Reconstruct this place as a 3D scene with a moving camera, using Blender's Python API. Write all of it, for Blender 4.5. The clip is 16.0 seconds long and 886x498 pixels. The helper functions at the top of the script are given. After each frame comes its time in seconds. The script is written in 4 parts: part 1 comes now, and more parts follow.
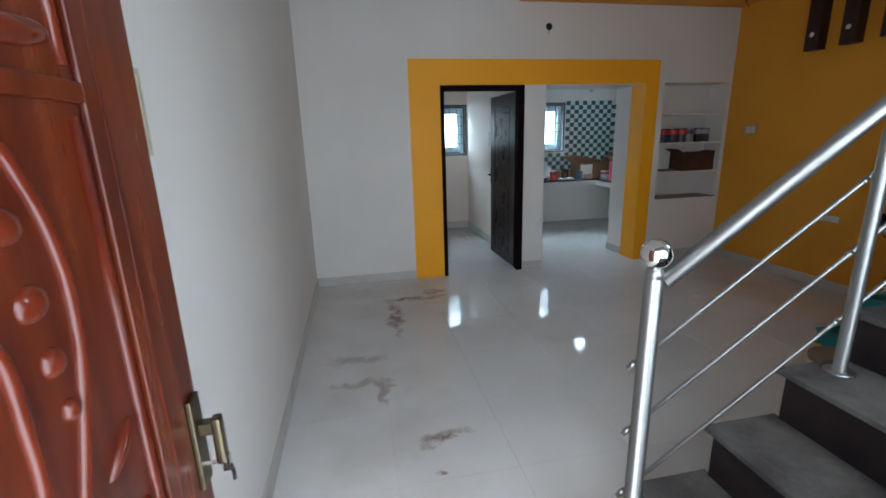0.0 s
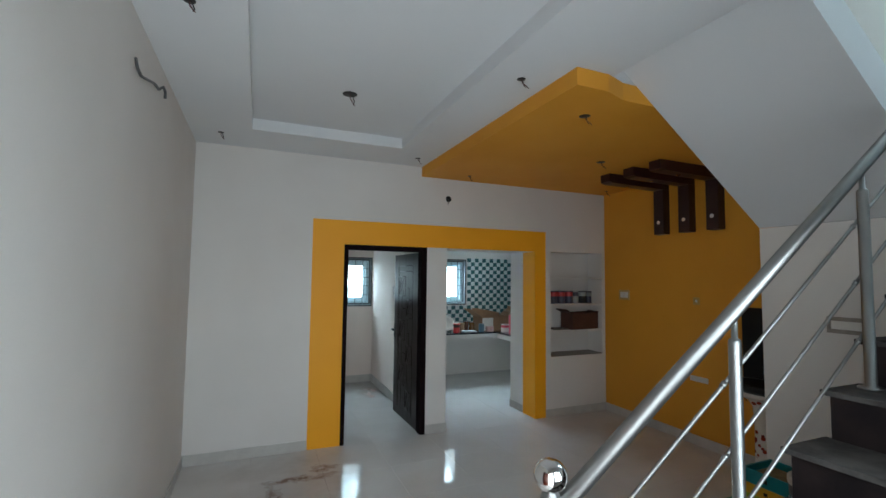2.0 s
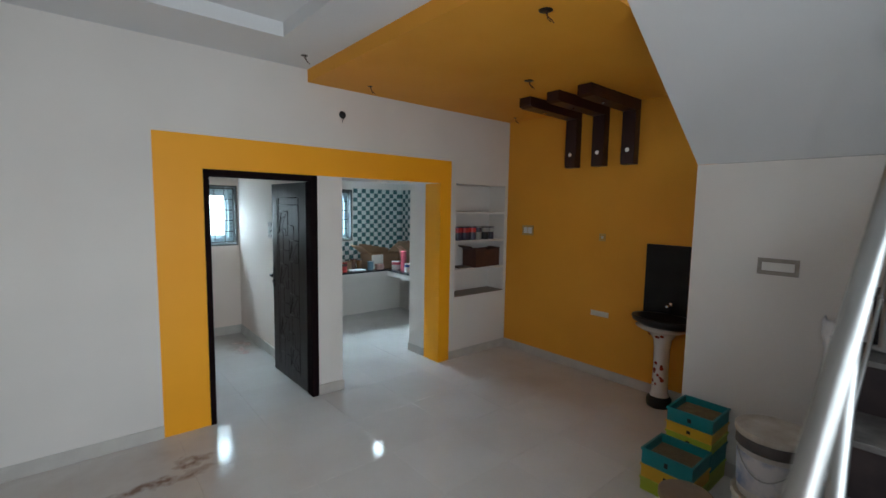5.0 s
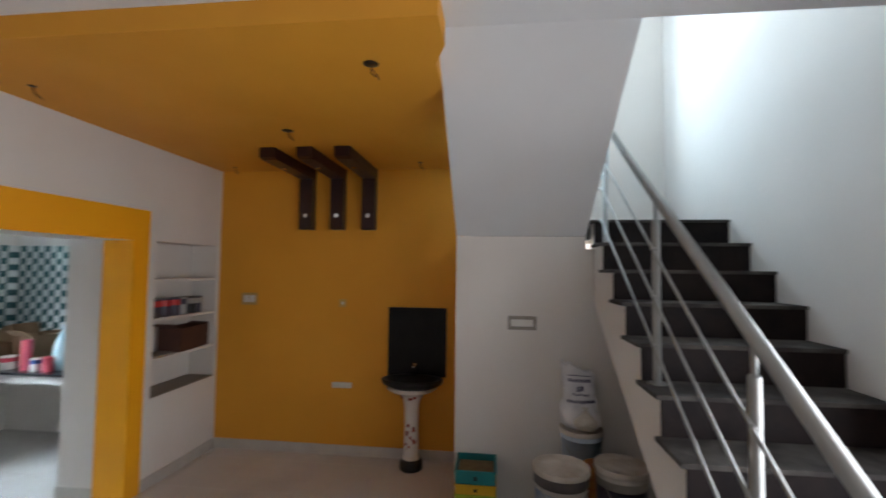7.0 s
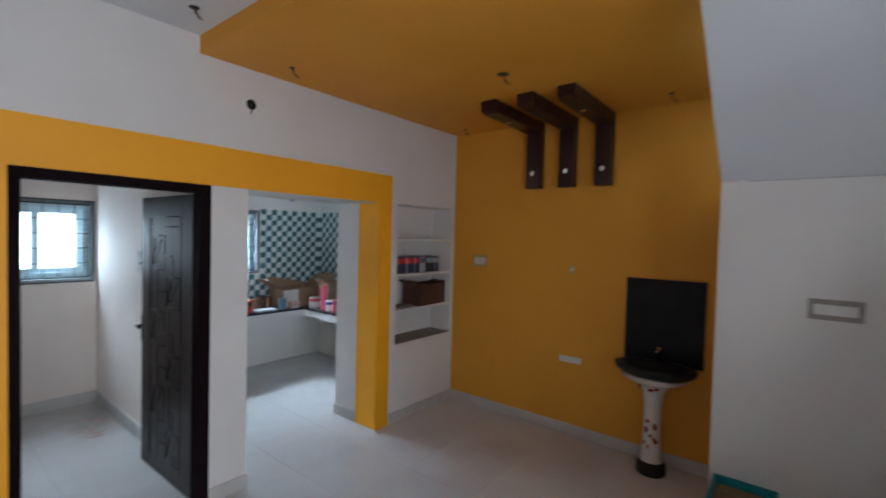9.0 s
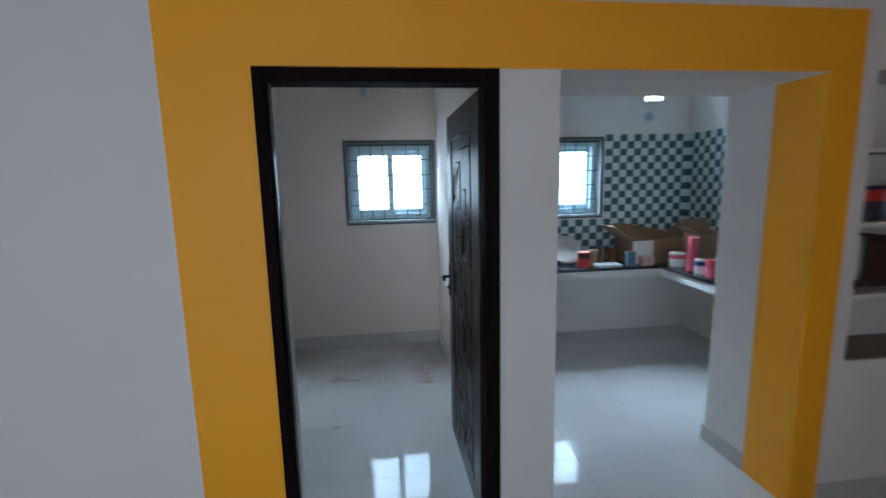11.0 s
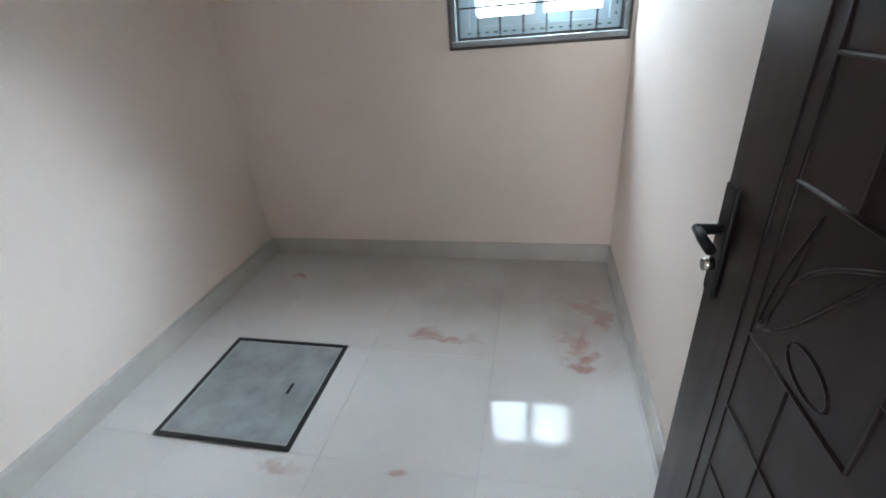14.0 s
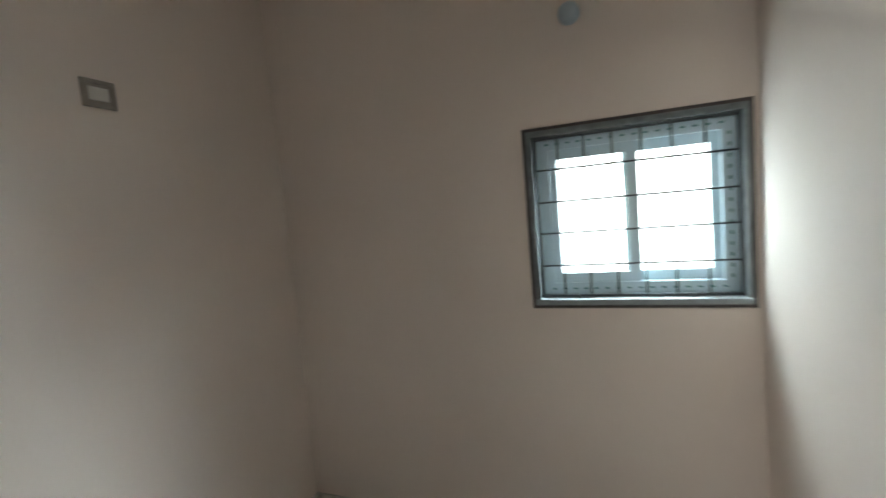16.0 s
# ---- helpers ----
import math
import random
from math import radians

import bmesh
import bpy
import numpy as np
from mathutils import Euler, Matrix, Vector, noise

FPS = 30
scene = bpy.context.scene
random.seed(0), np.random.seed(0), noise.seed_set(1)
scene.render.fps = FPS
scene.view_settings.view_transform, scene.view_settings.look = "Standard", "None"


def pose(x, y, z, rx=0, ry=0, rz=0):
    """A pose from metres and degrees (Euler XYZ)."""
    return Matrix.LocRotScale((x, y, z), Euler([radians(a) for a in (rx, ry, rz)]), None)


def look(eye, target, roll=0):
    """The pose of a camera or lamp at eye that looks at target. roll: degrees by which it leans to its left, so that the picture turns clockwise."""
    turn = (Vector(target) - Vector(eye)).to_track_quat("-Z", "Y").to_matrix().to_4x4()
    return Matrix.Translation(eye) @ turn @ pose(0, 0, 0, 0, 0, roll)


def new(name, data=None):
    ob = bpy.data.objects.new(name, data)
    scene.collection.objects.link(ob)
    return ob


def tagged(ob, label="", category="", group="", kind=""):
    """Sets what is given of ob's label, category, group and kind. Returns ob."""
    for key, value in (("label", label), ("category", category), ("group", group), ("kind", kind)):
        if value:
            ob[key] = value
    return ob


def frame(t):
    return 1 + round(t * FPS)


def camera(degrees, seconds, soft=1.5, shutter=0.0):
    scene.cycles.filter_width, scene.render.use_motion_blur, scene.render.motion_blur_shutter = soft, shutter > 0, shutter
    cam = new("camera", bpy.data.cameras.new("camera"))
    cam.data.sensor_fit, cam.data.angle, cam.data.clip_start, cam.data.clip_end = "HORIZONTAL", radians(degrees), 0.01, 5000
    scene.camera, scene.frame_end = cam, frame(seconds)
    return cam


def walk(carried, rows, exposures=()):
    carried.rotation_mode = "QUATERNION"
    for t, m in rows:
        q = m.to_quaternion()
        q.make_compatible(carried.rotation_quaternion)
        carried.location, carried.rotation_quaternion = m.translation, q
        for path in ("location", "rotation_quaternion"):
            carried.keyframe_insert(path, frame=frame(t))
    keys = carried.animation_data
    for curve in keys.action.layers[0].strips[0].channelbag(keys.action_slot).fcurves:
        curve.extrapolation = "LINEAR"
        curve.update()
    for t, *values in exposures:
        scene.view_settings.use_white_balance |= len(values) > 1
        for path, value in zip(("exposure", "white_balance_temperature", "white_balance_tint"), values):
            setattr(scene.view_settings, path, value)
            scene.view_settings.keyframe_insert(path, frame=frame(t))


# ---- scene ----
cam = camera(90.4, 16.0, shutter=0.5)
PATH = [
    (0, (0.497, -4.81, 1.588), (0.862, -2.908, 1.089), -1.6),
    (0.5, (0.525, -4.778, 1.597), (0.988, -2.877, 1.181), -0.5),
    (1, (0.547, -4.75, 1.698), (1.167, -2.863, 1.468), 0.1),
    (1.5, (0.571, -4.752, 1.768), (1.307, -2.892, 1.767), 0.3),
    (2, (0.584, -4.737, 1.771), (1.358, -2.897, 1.895), 0.7),
    (2.5, (0.607, -4.66, 1.715), (1.439, -2.841, 1.748), 1.3),
    (3, (0.562, -4.462, 1.724), (1.623, -2.774, 1.565), 2.6),
    (3.5, (0.577, -4.404, 1.807), (1.725, -2.78, 1.6), 1.9),
    (3.7, (0.595, -4.378, 1.821), (1.751, -2.761, 1.6), 1.7),
    (5.8, (0.644, -3.451, 1.843), (2.133, -2.119, 1.766), 1.1),
    (6, (0.642, -3.335, 1.855), (2.208, -2.091, 1.819), 1.1),
    (6.5, (0.615, -3.046, 1.878), (2.456, -2.265, 1.911), 1.0),
    (7, (0.58, -2.92, 1.889), (2.564, -2.691, 1.984), 0.7),
    (7.5, (0.572, -2.903, 1.899), (2.569, -2.916, 2.002), 0.0),
    (8, (0.576, -2.872, 1.873), (2.544, -2.53, 1.971), -0.0),
    (8.5, (0.785, -2.893, 1.848), (2.604, -2.061, 1.892), 0.8),
    (9, (1.084, -2.964, 1.812), (2.648, -1.718, 1.753), 1.5),
    (9.5, (1.32, -2.76, 1.729), (2.59, -1.22, 1.614), 0.5),
    (10, (1.542, -2.489, 1.733), (2.46, -0.723, 1.544), -0.0),
    (12.3, (2.137, -0.746, 1.518), (1.577, 1.134, 1.129), -1.4),
    (12.5, (2.108, -0.603, 1.511), (1.436, 1.234, 1.095), -1.3),
    (13, (2.044, -0.315, 1.515), (1.277, 1.449, 0.967), -2.7),
    (13.5, (1.994, -0.006, 1.446), (1.31, 1.71, 0.68), -5.3),
    (14, (1.969, 0.163, 1.435), (1.555, 1.876, 0.49), -5.1),
    (14.5, (1.88, 0.273, 1.553), (1.633, 2.086, 0.744), -4.1),
    (15, (1.806, 0.324, 1.651), (1.586, 2.252, 1.163), -2.5),
    (15.5, (1.79, 0.368, 1.708), (1.511, 2.336, 1.487), -3.7),
    (16, (1.861, 0.613, 1.745), (1.141, 2.471, 1.571), -5.0),
]
walk(cam, [(t, look(eye, target, roll)) for t, eye, target, roll in PATH],
     [(0, 0.12, 5700, 6), (1, 0.08, 5700, 2), (2, 0.12, 5800, 2), (3.5, 0.28, 5900, 5), (6, 0.58, 5900, 5), (6.5, 0.7, 6000, 5), (7, 0.55, 6300, 12), (7.5, 0.25, 6300, 12), (8, 0.6, 6100, 8), (8.5, 0.65, 6000, 9), (9, 0.45, 5700, 10),
      (10, 0.0, 5300, 8), (12.5, 0.6, 5500, 8), (13, 0.95, 5300, 8), (13.6, 0.85, 6000, 11), (14.5, 1.05, 6500, 15), (15, 0.4, 7000, 17), (15.5, 0.38, 7200, 14), (16, 0.25, 7000, 10)])

# ---------------------------------------------------------------- light
world = bpy.data.worlds.new("sky")
scene.world = world
world.use_nodes = True
wn = world.node_tree.nodes
sky = wn.new("ShaderNodeTexSky")
sky.sky_type = "NISHITA"
sky.sun_disc = False
sky.sun_elevation, sky.sun_rotation = radians(48), radians(200)
world.node_tree.links.new(sky.outputs[0], wn["Background"].inputs[0])
wn["Background"].inputs[1].default_value = 0.10

sun = new("sun", bpy.data.lights.new("sun", "SUN"))
sun.data.energy, sun.data.angle, sun.data.color = 0.8, radians(12), (1.0, 0.95, 0.88)
sun.matrix_world = look((2, -12, 14), (2, 0, 0))


def sky_lamp(name, eye, target, w, h, power, colour):
    """An area lamp that stands for daylight from an opening."""
    ob = new(name, bpy.data.lights.new(name, "AREA"))
    ob.data.shape, ob.data.size, ob.data.size_y = "RECTANGLE", w, h
    ob.data.energy, ob.data.color = power, colour
    ob.matrix_world = look(eye, target)
    return ob


DAY = (0.71, 0.89, 1.0)
sky_lamp("bedroom_sky_light", (1.80, 3.75, 2.95), (1.95, 2.66, 1.66), 1.8, 1.6, 240, DAY)
sky_lamp("bedroom_side_light", (0.72, 3.90, 1.95), (1.95, 2.66, 1.66), 1.2, 1.9, 60, DAY)
sky_lamp("gap_light", (2.88, 3.85, 2.0), (2.88, 2.66, 1.7), 0.64, 1.9, 165, DAY)
sky_lamp("kitchen_sky_light", (3.72, 3.75, 2.95), (3.72, 2.66, 1.66), 1.8, 1.6, 580, DAY)
sky_lamp("ventilator_light", (4.70, 2.80, 2.59), (4.70, 0, 2.59), 0.18, 0.26, 5, DAY)
sky_lamp("entrance_light", (0.53, -4.90, 1.1), (0.53, 0, 1.1), 0.92, 2.0, 33, (0.95, 0.98, 1.0))
sky_lamp("front_window_light", (1.72, -5.0, 1.55), (1.72, 0, 1.4), 1.1, 1.2, 25, (0.95, 0.98, 1.0))
sky_lamp("landing_window_light", (5.62, -3.72, 3.6), (3.0, -3.9, 3.2), 0.75, 1.4, 29, (0.58, 0.84, 1.0))
# Added lamp with no known source upstairs; it brightens the landing walls.
sky_lamp("terrace_door_light", (3.5, -1.8, 4.6), (5.2, -4.1, 3.2), 1.6, 1.9, 30, (0.58, 0.84, 1.0))

# ---------------------------------------------------------------- materials


def mat(name, colour, rough=0.6, second=None, scale=3.0, fine=60.0, bump=0.15, metal=0.0, mix=0.5, spec=0.5,
        stretch=(1, 1, 1), rough_var=0.1, random_tint=0.0, distance=0.003):
    """A surface with a broad drift between two colours, a fine grain and a bump."""
    m = bpy.data.materials.new(name)
    m.use_nodes = True
    n, l = m.node_tree.nodes, m.node_tree.links
    p = n["Principled BSDF"]
    co = n.new("ShaderNodeTexCoord")
    mp = n.new("ShaderNodeMapping")
    mp.inputs["Scale"].default_value = stretch
    geo = n.new("ShaderNodeNewGeometry")
    l.new(geo.outputs["Position"], mp.inputs[0])
    a = n.new("ShaderNodeTexNoise")
    a.inputs["Scale"].default_value, a.inputs["Detail"].default_value = scale, 5
    b = n.new("ShaderNodeTexNoise")
    b.inputs["Scale"].default_value, b.inputs["Detail"].default_value = fine, 3
    l.new(mp.outputs[0], a.inputs[0])
    l.new(mp.outputs[0], b.inputs[0])
    ramp = n.new("ShaderNodeMapRange")
    ramp.inputs[1].default_value, ramp.inputs[2].default_value = 0.35, 0.65
    l.new(a.outputs[0], ramp.inputs[0])
    add = n.new("ShaderNodeMath")
    add.operation = "MULTIPLY_ADD"
    l.new(b.outputs[0], add.inputs[0])
    add.inputs[1].default_value = 0.5
    l.new(ramp.outputs[0], add.inputs[2])
    sub = n.new("ShaderNodeMath")
    sub.operation = "MULTIPLY"
    sub.use_clamp = True
    l.new(add.outputs[0], sub.inputs[0])
    sub.inputs[1].default_value = mix
    mx = n.new("ShaderNodeMix")
    mx.data_type = "RGBA"
    second = second or tuple(c * 0.8 for c in colour)
    mx.inputs[6].default_value, mx.inputs[7].default_value = (*colour, 1), (*second, 1)
    l.new(sub.outputs[0], mx.inputs[0])
    out = mx.outputs[2]
    if random_tint:
        info = n.new("ShaderNodeObjectInfo")
        hsv = n.new("ShaderNodeHueSaturation")
        mr = n.new("ShaderNodeMapRange")
        mr.inputs[3].default_value, mr.inputs[4].default_value = 1 - random_tint, 1 + random_tint
        l.new(info.outputs["Random"], mr.inputs[0])
        l.new(mr.outputs[0], hsv.inputs["Value"])
        l.new(out, hsv.inputs["Color"])
        out = hsv.outputs[0]
    l.new(out, p.inputs["Base Color"])
    rr = n.new("ShaderNodeMapRange")
    rr.inputs[3].default_value, rr.inputs[4].default_value = max(0.02, rough - rough_var), min(1, rough + rough_var)
    l.new(a.outputs[0], rr.inputs[0])
    l.new(rr.outputs[0], p.inputs["Roughness"])
    p.inputs["Metallic"].default_value = metal
    p.inputs["Specular IOR Level"].default_value = spec
    if bump:
        bp = n.new("ShaderNodeBump")
        bp.inputs["Strength"].default_value, bp.inputs["Distance"].default_value = bump, distance
        l.new(b.outputs[0], bp.inputs["Height"])
        l.new(bp.outputs[0], p.inputs["Normal"])
    return m


WHITE = mat("wall_paint", (0.74, 0.70, 0.66), 0.75, (0.66, 0.62, 0.58), 1.2, 90, 0.12, mix=0.5, spec=0.3)
WHITE_B = mat("bedroom_paint", (0.79, 0.69, 0.625), 0.7, (0.73, 0.63, 0.56), 1.0, 90, 0.12, mix=0.5, spec=0.3)
CEIL = mat("ceiling_paint", (0.72, 0.72, 0.72), 0.8, (0.66, 0.66, 0.67), 1.0, 70, 0.08, mix=0.5, spec=0.2)
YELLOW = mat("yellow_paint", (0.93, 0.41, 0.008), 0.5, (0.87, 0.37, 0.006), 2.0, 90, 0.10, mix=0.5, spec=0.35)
# The same yellow for the alcove, darkened in colour to carry its shade.
YELLOW_SHADED = mat("shaded_yellow_paint", (0.72, 0.33, 0.030), 0.6, (0.65, 0.288, 0.026), 1.5, 90, 0.12, mix=0.5, spec=0.3)
TILE = mat("floor_tile", (0.64, 0.62, 0.60), 0.045, (0.56, 0.53, 0.50), 1.6, 25, 0.003, mix=0.55, random_tint=0.02, rough_var=0.025, spec=0.24)


def add_stains(m, blobs, colour, broken=10.0, low=0.36, high=0.58):
    """Brown patches on the tiles, dried mud among them: (x, y, half length, half width, strength) each, broken up by
    noise.
    """
    n, l = m.node_tree.nodes, m.node_tree.links
    p = n["Principled BSDF"]
    geo = n.new("ShaderNodeNewGeometry")
    wob = n.new("ShaderNodeTexNoise")
    wob.inputs["Scale"].default_value, wob.inputs["Detail"].default_value = 7, 4
    l.new(geo.outputs["Position"], wob.inputs[0])
    sub = n.new("ShaderNodeVectorMath")
    sub.operation = "MULTIPLY_ADD"
    l.new(wob.outputs["Color"], sub.inputs[0])
    sub.inputs[1].default_value = (0.28, 0.28, 0)
    l.new(geo.outputs["Position"], sub.inputs[2])
    total = None
    for x, y, a, b, k in blobs:
        mp = n.new("ShaderNodeMapping")
        mp.inputs["Location"].default_value = (-(x + 0.14) / a, -(y + 0.14) / b, 0)
        mp.inputs["Scale"].default_value = (1 / a, 1 / b, 0)
        l.new(sub.outputs[0], mp.inputs[0])
        ln = n.new("ShaderNodeVectorMath")
        ln.operation = "LENGTH"
        l.new(mp.outputs[0], ln.inputs[0])
        mr = n.new("ShaderNodeMapRange")
        mr.inputs[1].default_value, mr.inputs[2].default_value = 1.15, 0.5
        mr.inputs[3].default_value, mr.inputs[4].default_value = 0, k
        l.new(ln.outputs["Value"], mr.inputs[0])
        if total is None:
            total = mr.outputs[0]
        else:
            mx = n.new("ShaderNodeMath")
            mx.operation = "MAXIMUM"
            l.new(total, mx.inputs[0])
            l.new(mr.outputs[0], mx.inputs[1])
            total = mx.outputs[0]
    br = n.new("ShaderNodeTexNoise")
    br.inputs["Scale"].default_value, br.inputs["Detail"].default_value = broken, 5
    l.new(geo.outputs["Position"], br.inputs[0])
    bm_ = n.new("ShaderNodeMapRange")
    bm_.inputs[1].default_value, bm_.inputs[2].default_value = low, high
    l.new(br.outputs[0], bm_.inputs[0])
    mul = n.new("ShaderNodeMath")
    mul.operation = "MULTIPLY"
    l.new(total, mul.inputs[0])
    l.new(bm_.outputs[0], mul.inputs[1])
    old = p.inputs["Base Color"].links[0].from_socket
    mix = n.new("ShaderNodeMix")
    mix.data_type = "RGBA"
    mix.inputs[7].default_value = (*colour, 1)
    l.new(mul.outputs[0], mix.inputs[0])
    l.new(old, mix.inputs[6])
    l.new(mix.outputs[2], p.inputs["Base Color"])
    oldr = p.inputs["Roughness"].links[0].from_socket
    ra = n.new("ShaderNodeMath")
    ra.operation = "MULTIPLY_ADD"
    l.new(mul.outputs[0], ra.inputs[0])
    ra.inputs[1].default_value = 0.45
    l.new(oldr, ra.inputs[2])
    l.new(ra.outputs[0], p.inputs["Roughness"])


# Broad dirt in hall and small room, a plain brown tint in alcove and kitchen.
add_stains(TILE, [(0.55, -2.6, 0.45, 1.3, 0.30), (0.9, -0.9, 0.7, 0.5, 0.30), (0.75, -0.35, 0.7, 0.25, 0.35), (1.6, 2.35, 1.0, 0.40, 0.35), (2.25, 2.1, 0.25, 0.45, 0.4),
                  (4.3, -0.9, 0.8, 0.9, 0.2), (4.5, 1.6, 0.9, 0.9, 0.25)], (0.30, 0.23, 0.18), 2.6, 0.30, 0.70)
add_stains(TILE, [(0.98, -0.62, 0.34, 0.06, 0.9), (0.76, -1.05, 0.06, 0.42, 0.8), (1.22, -0.50, 0.14, 0.05, 0.85), (0.87, -2.78, 0.14, 0.06, 0.85),
                  (0.80, -3.05, 0.04, 0.03, 0.8), (0.62, -3.28, 0.20, 0.06, 0.5), (0.42, -2.13, 0.20, 0.05, 0.5), (0.56, -2.25, 0.04, 0.18, 0.6), (0.40, -1.8, 0.22, 0.08, 0.35)], (0.17, 0.09, 0.055), 10.0, 0.28, 0.5)
add_stains(TILE, [(2.19, 1.73, 0.08, 0.045, 0.65), (2.28, 2.06, 0.06, 0.09, 0.5), (2.24, 2.17, 0.08, 0.06, 0.45), (2.17, 1.87, 0.05, 0.10, 0.55), (1.55, 1.83, 0.15, 0.045, 0.45),
                  (1.42, 1.88, 0.07, 0.045, 0.55), (1.49, 1.10, 0.05, 0.03, 0.5), (1.04, 1.07, 0.08, 0.03, 0.4), (0.47, 2.34, 0.06, 0.03, 0.6)], (0.33, 0.11, 0.06), 10.0, 0.28, 0.5)
GROUT = mat("grout", (0.54, 0.52, 0.49), 0.8)
SKIRT = mat("skirting_tile", (0.55, 0.52, 0.48), 0.35, (0.43, 0.40, 0.37), 6, 60, 0.03)
GRANITE = mat("black_granite", (0.010, 0.009, 0.010), 0.35, (0.004, 0.004, 0.005), 5, 120, 0.03, mix=0.8, spec=0.2)
TREAD = mat("dusty_granite_tread", (0.110, 0.102, 0.092), 0.8, (0.045, 0.040, 0.038), 5, 60, 0.2, mix=0.95, spec=0.12)
RISER = mat("dark_granite_riser", (0.008, 0.006, 0.007), 0.6, (0.022, 0.015, 0.014), 7, 45, 0.06, mix=0.75, spec=0.15)
STEEL = mat("stainless_steel", (0.34, 0.34, 0.33), 0.38, (0.28, 0.28, 0.27), 8, 200, 0.01, metal=1.0, rough_var=0.08)
CHROME = mat("polished_steel", (0.80, 0.79, 0.77), 0.06, (0.72, 0.71, 0.69), 8, 200, 0.0, metal=1.0, rough_var=0.03)
TEAK = mat("polished_teak", (0.150, 0.025, 0.005), 0.30, (0.055, 0.006, 0.002), 3, 40, 0.05, stretch=(6, 6, 0.6), mix=0.8)
DARKWOOD = mat("dark_brown_wood", (0.020, 0.010, 0.009), 0.34, (0.007, 0.004, 0.005), 4, 60, 0.03, stretch=(5, 5, 0.7), spec=0.4)
POSTWOOD = mat("blackish_frame_wood", (0.012, 0.006, 0.007), 0.75, (0.004, 0.0025, 0.003), 4, 60, 0.05, stretch=(5, 5, 0.7), spec=0.05)
MAROON = mat("maroon_wood", (0.026, 0.006, 0.007), 0.35, (0.014, 0.003, 0.004), 4, 60, 0.04)
BRONZE = mat("antique_brass", (0.16, 0.13, 0.08), 0.35, (0.08, 0.06, 0.04), 10, 100, 0.05, metal=1.0)
BLACK = mat("black_metal", (0.008, 0.008, 0.009), 0.35, (0.018, 0.018, 0.018), 6, 80, 0.04, spec=0.3)
GRILLE = mat("blue_black_grille_paint", (0.012, 0.018, 0.022), 0.4, (0.02, 0.028, 0.032), 8, 80, 0.05)
UPVC = mat("upvc", (0.58, 0.70, 0.75), 0.35, (0.48, 0.60, 0.65), 4, 60, 0.02)
WINGRAN = mat("window_granite", (0.20, 0.22, 0.225), 0.10, (0.10, 0.115, 0.12), 24, 140, 0.01, rough_var=0.04)
SILL = mat("sill_stone", (0.36, 0.40, 0.41), 0.14, (0.24, 0.27, 0.28), 20, 140, 0.02)
EDGE = mat("brown_edge_strip", (0.030, 0.020, 0.018), 0.45, (0.055, 0.040, 0.034), 20, 120, 0.05)
PLASTIC_W = mat("white_plastic", (0.72, 0.70, 0.66), 0.4, (0.60, 0.57, 0.52), 10, 80, 0.03)
BOXMETAL = mat("galvanised_box", (0.36, 0.33, 0.29), 0.55, (0.24, 0.20, 0.17), 25, 120, 0.05, metal=0.4)
CERAMIC = mat("white_ceramic", (0.74, 0.70, 0.66), 0.12, (0.64, 0.60, 0.55), 6, 60, 0.0)
TEAL = mat("teal_plastic", (0.01, 0.22, 0.24), 0.4, (0.008, 0.17, 0.18), 6, 60, 0.03)
YPLAST = mat("yellow_plastic", (0.72, 0.42, 0.02), 0.4, (0.6, 0.33, 0.02), 6, 60, 0.03)
LIME = mat("lime_plastic", (0.40, 0.48, 0.03), 0.4, (0.33, 0.40, 0.03), 6, 60, 0.03)
CARD = mat("cardboard", (0.34, 0.21, 0.12), 0.8, (0.26, 0.15, 0.08), 5, 60, 0.05)
RED = mat("red_label", (0.55, 0.03, 0.03), 0.4, (0.42, 0.02, 0.02), 8, 80, 0.02)
PINK = mat("pink_label", (0.66, 0.10, 0.14), 0.45, (0.5, 0.06, 0.1), 8, 80, 0.02)
BLUE = mat("blue_label", (0.05, 0.12, 0.35), 0.4, (0.04, 0.08, 0.22), 8, 80, 0.02)
GREY = mat("grey_plastic", (0.36, 0.37, 0.36), 0.5, (0.28, 0.28, 0.27), 6, 80, 0.04)
BAGM = mat("woven_bag", (0.78, 0.77, 0.78), 0.6, (0.56, 0.55, 0.57), 14, 30, 0.8, mix=0.6, distance=0.010)
INK = mat("printed_ink", (0.035, 0.025, 0.10), 0.6)
GREEN_T = mat("green_check_tile", (0.085, 0.19, 0.19), 0.25, (0.04, 0.10, 0.12), 30, 90, 0.02, mix=0.7)
WHITE_T = mat("white_check_tile", (0.68, 0.72, 0.70), 0.22, (0.58, 0.63, 0.62), 12, 80, 0.02)
GLASS = bpy.data.materials.new("window_glass")
GLASS.use_nodes = True
gp = GLASS.node_tree.nodes["Principled BSDF"]
gp.inputs["Transmission Weight"].default_value = 1.0
gp.inputs["Roughness"].default_value, gp.inputs["IOR"].default_value = 0.02, 1.45
gp.inputs["Base Color"].default_value = (0.93, 0.98, 0.98, 1)

# ---------------------------------------------------------------- helpers


def box(bm, x0, y0, z0, x1, y1, z1):
    v = [bm.verts.new((x, y, z)) for x in (x0, x1) for y in (y0, y1) for z in (z0, z1)]
    for f in ((0, 1, 3, 2), (4, 6, 7, 5), (0, 4, 5, 1), (2, 3, 7, 6), (0, 2, 6, 4), (1, 5, 7, 3)):
        bm.faces.new([v[i] for i in f])
    return bm


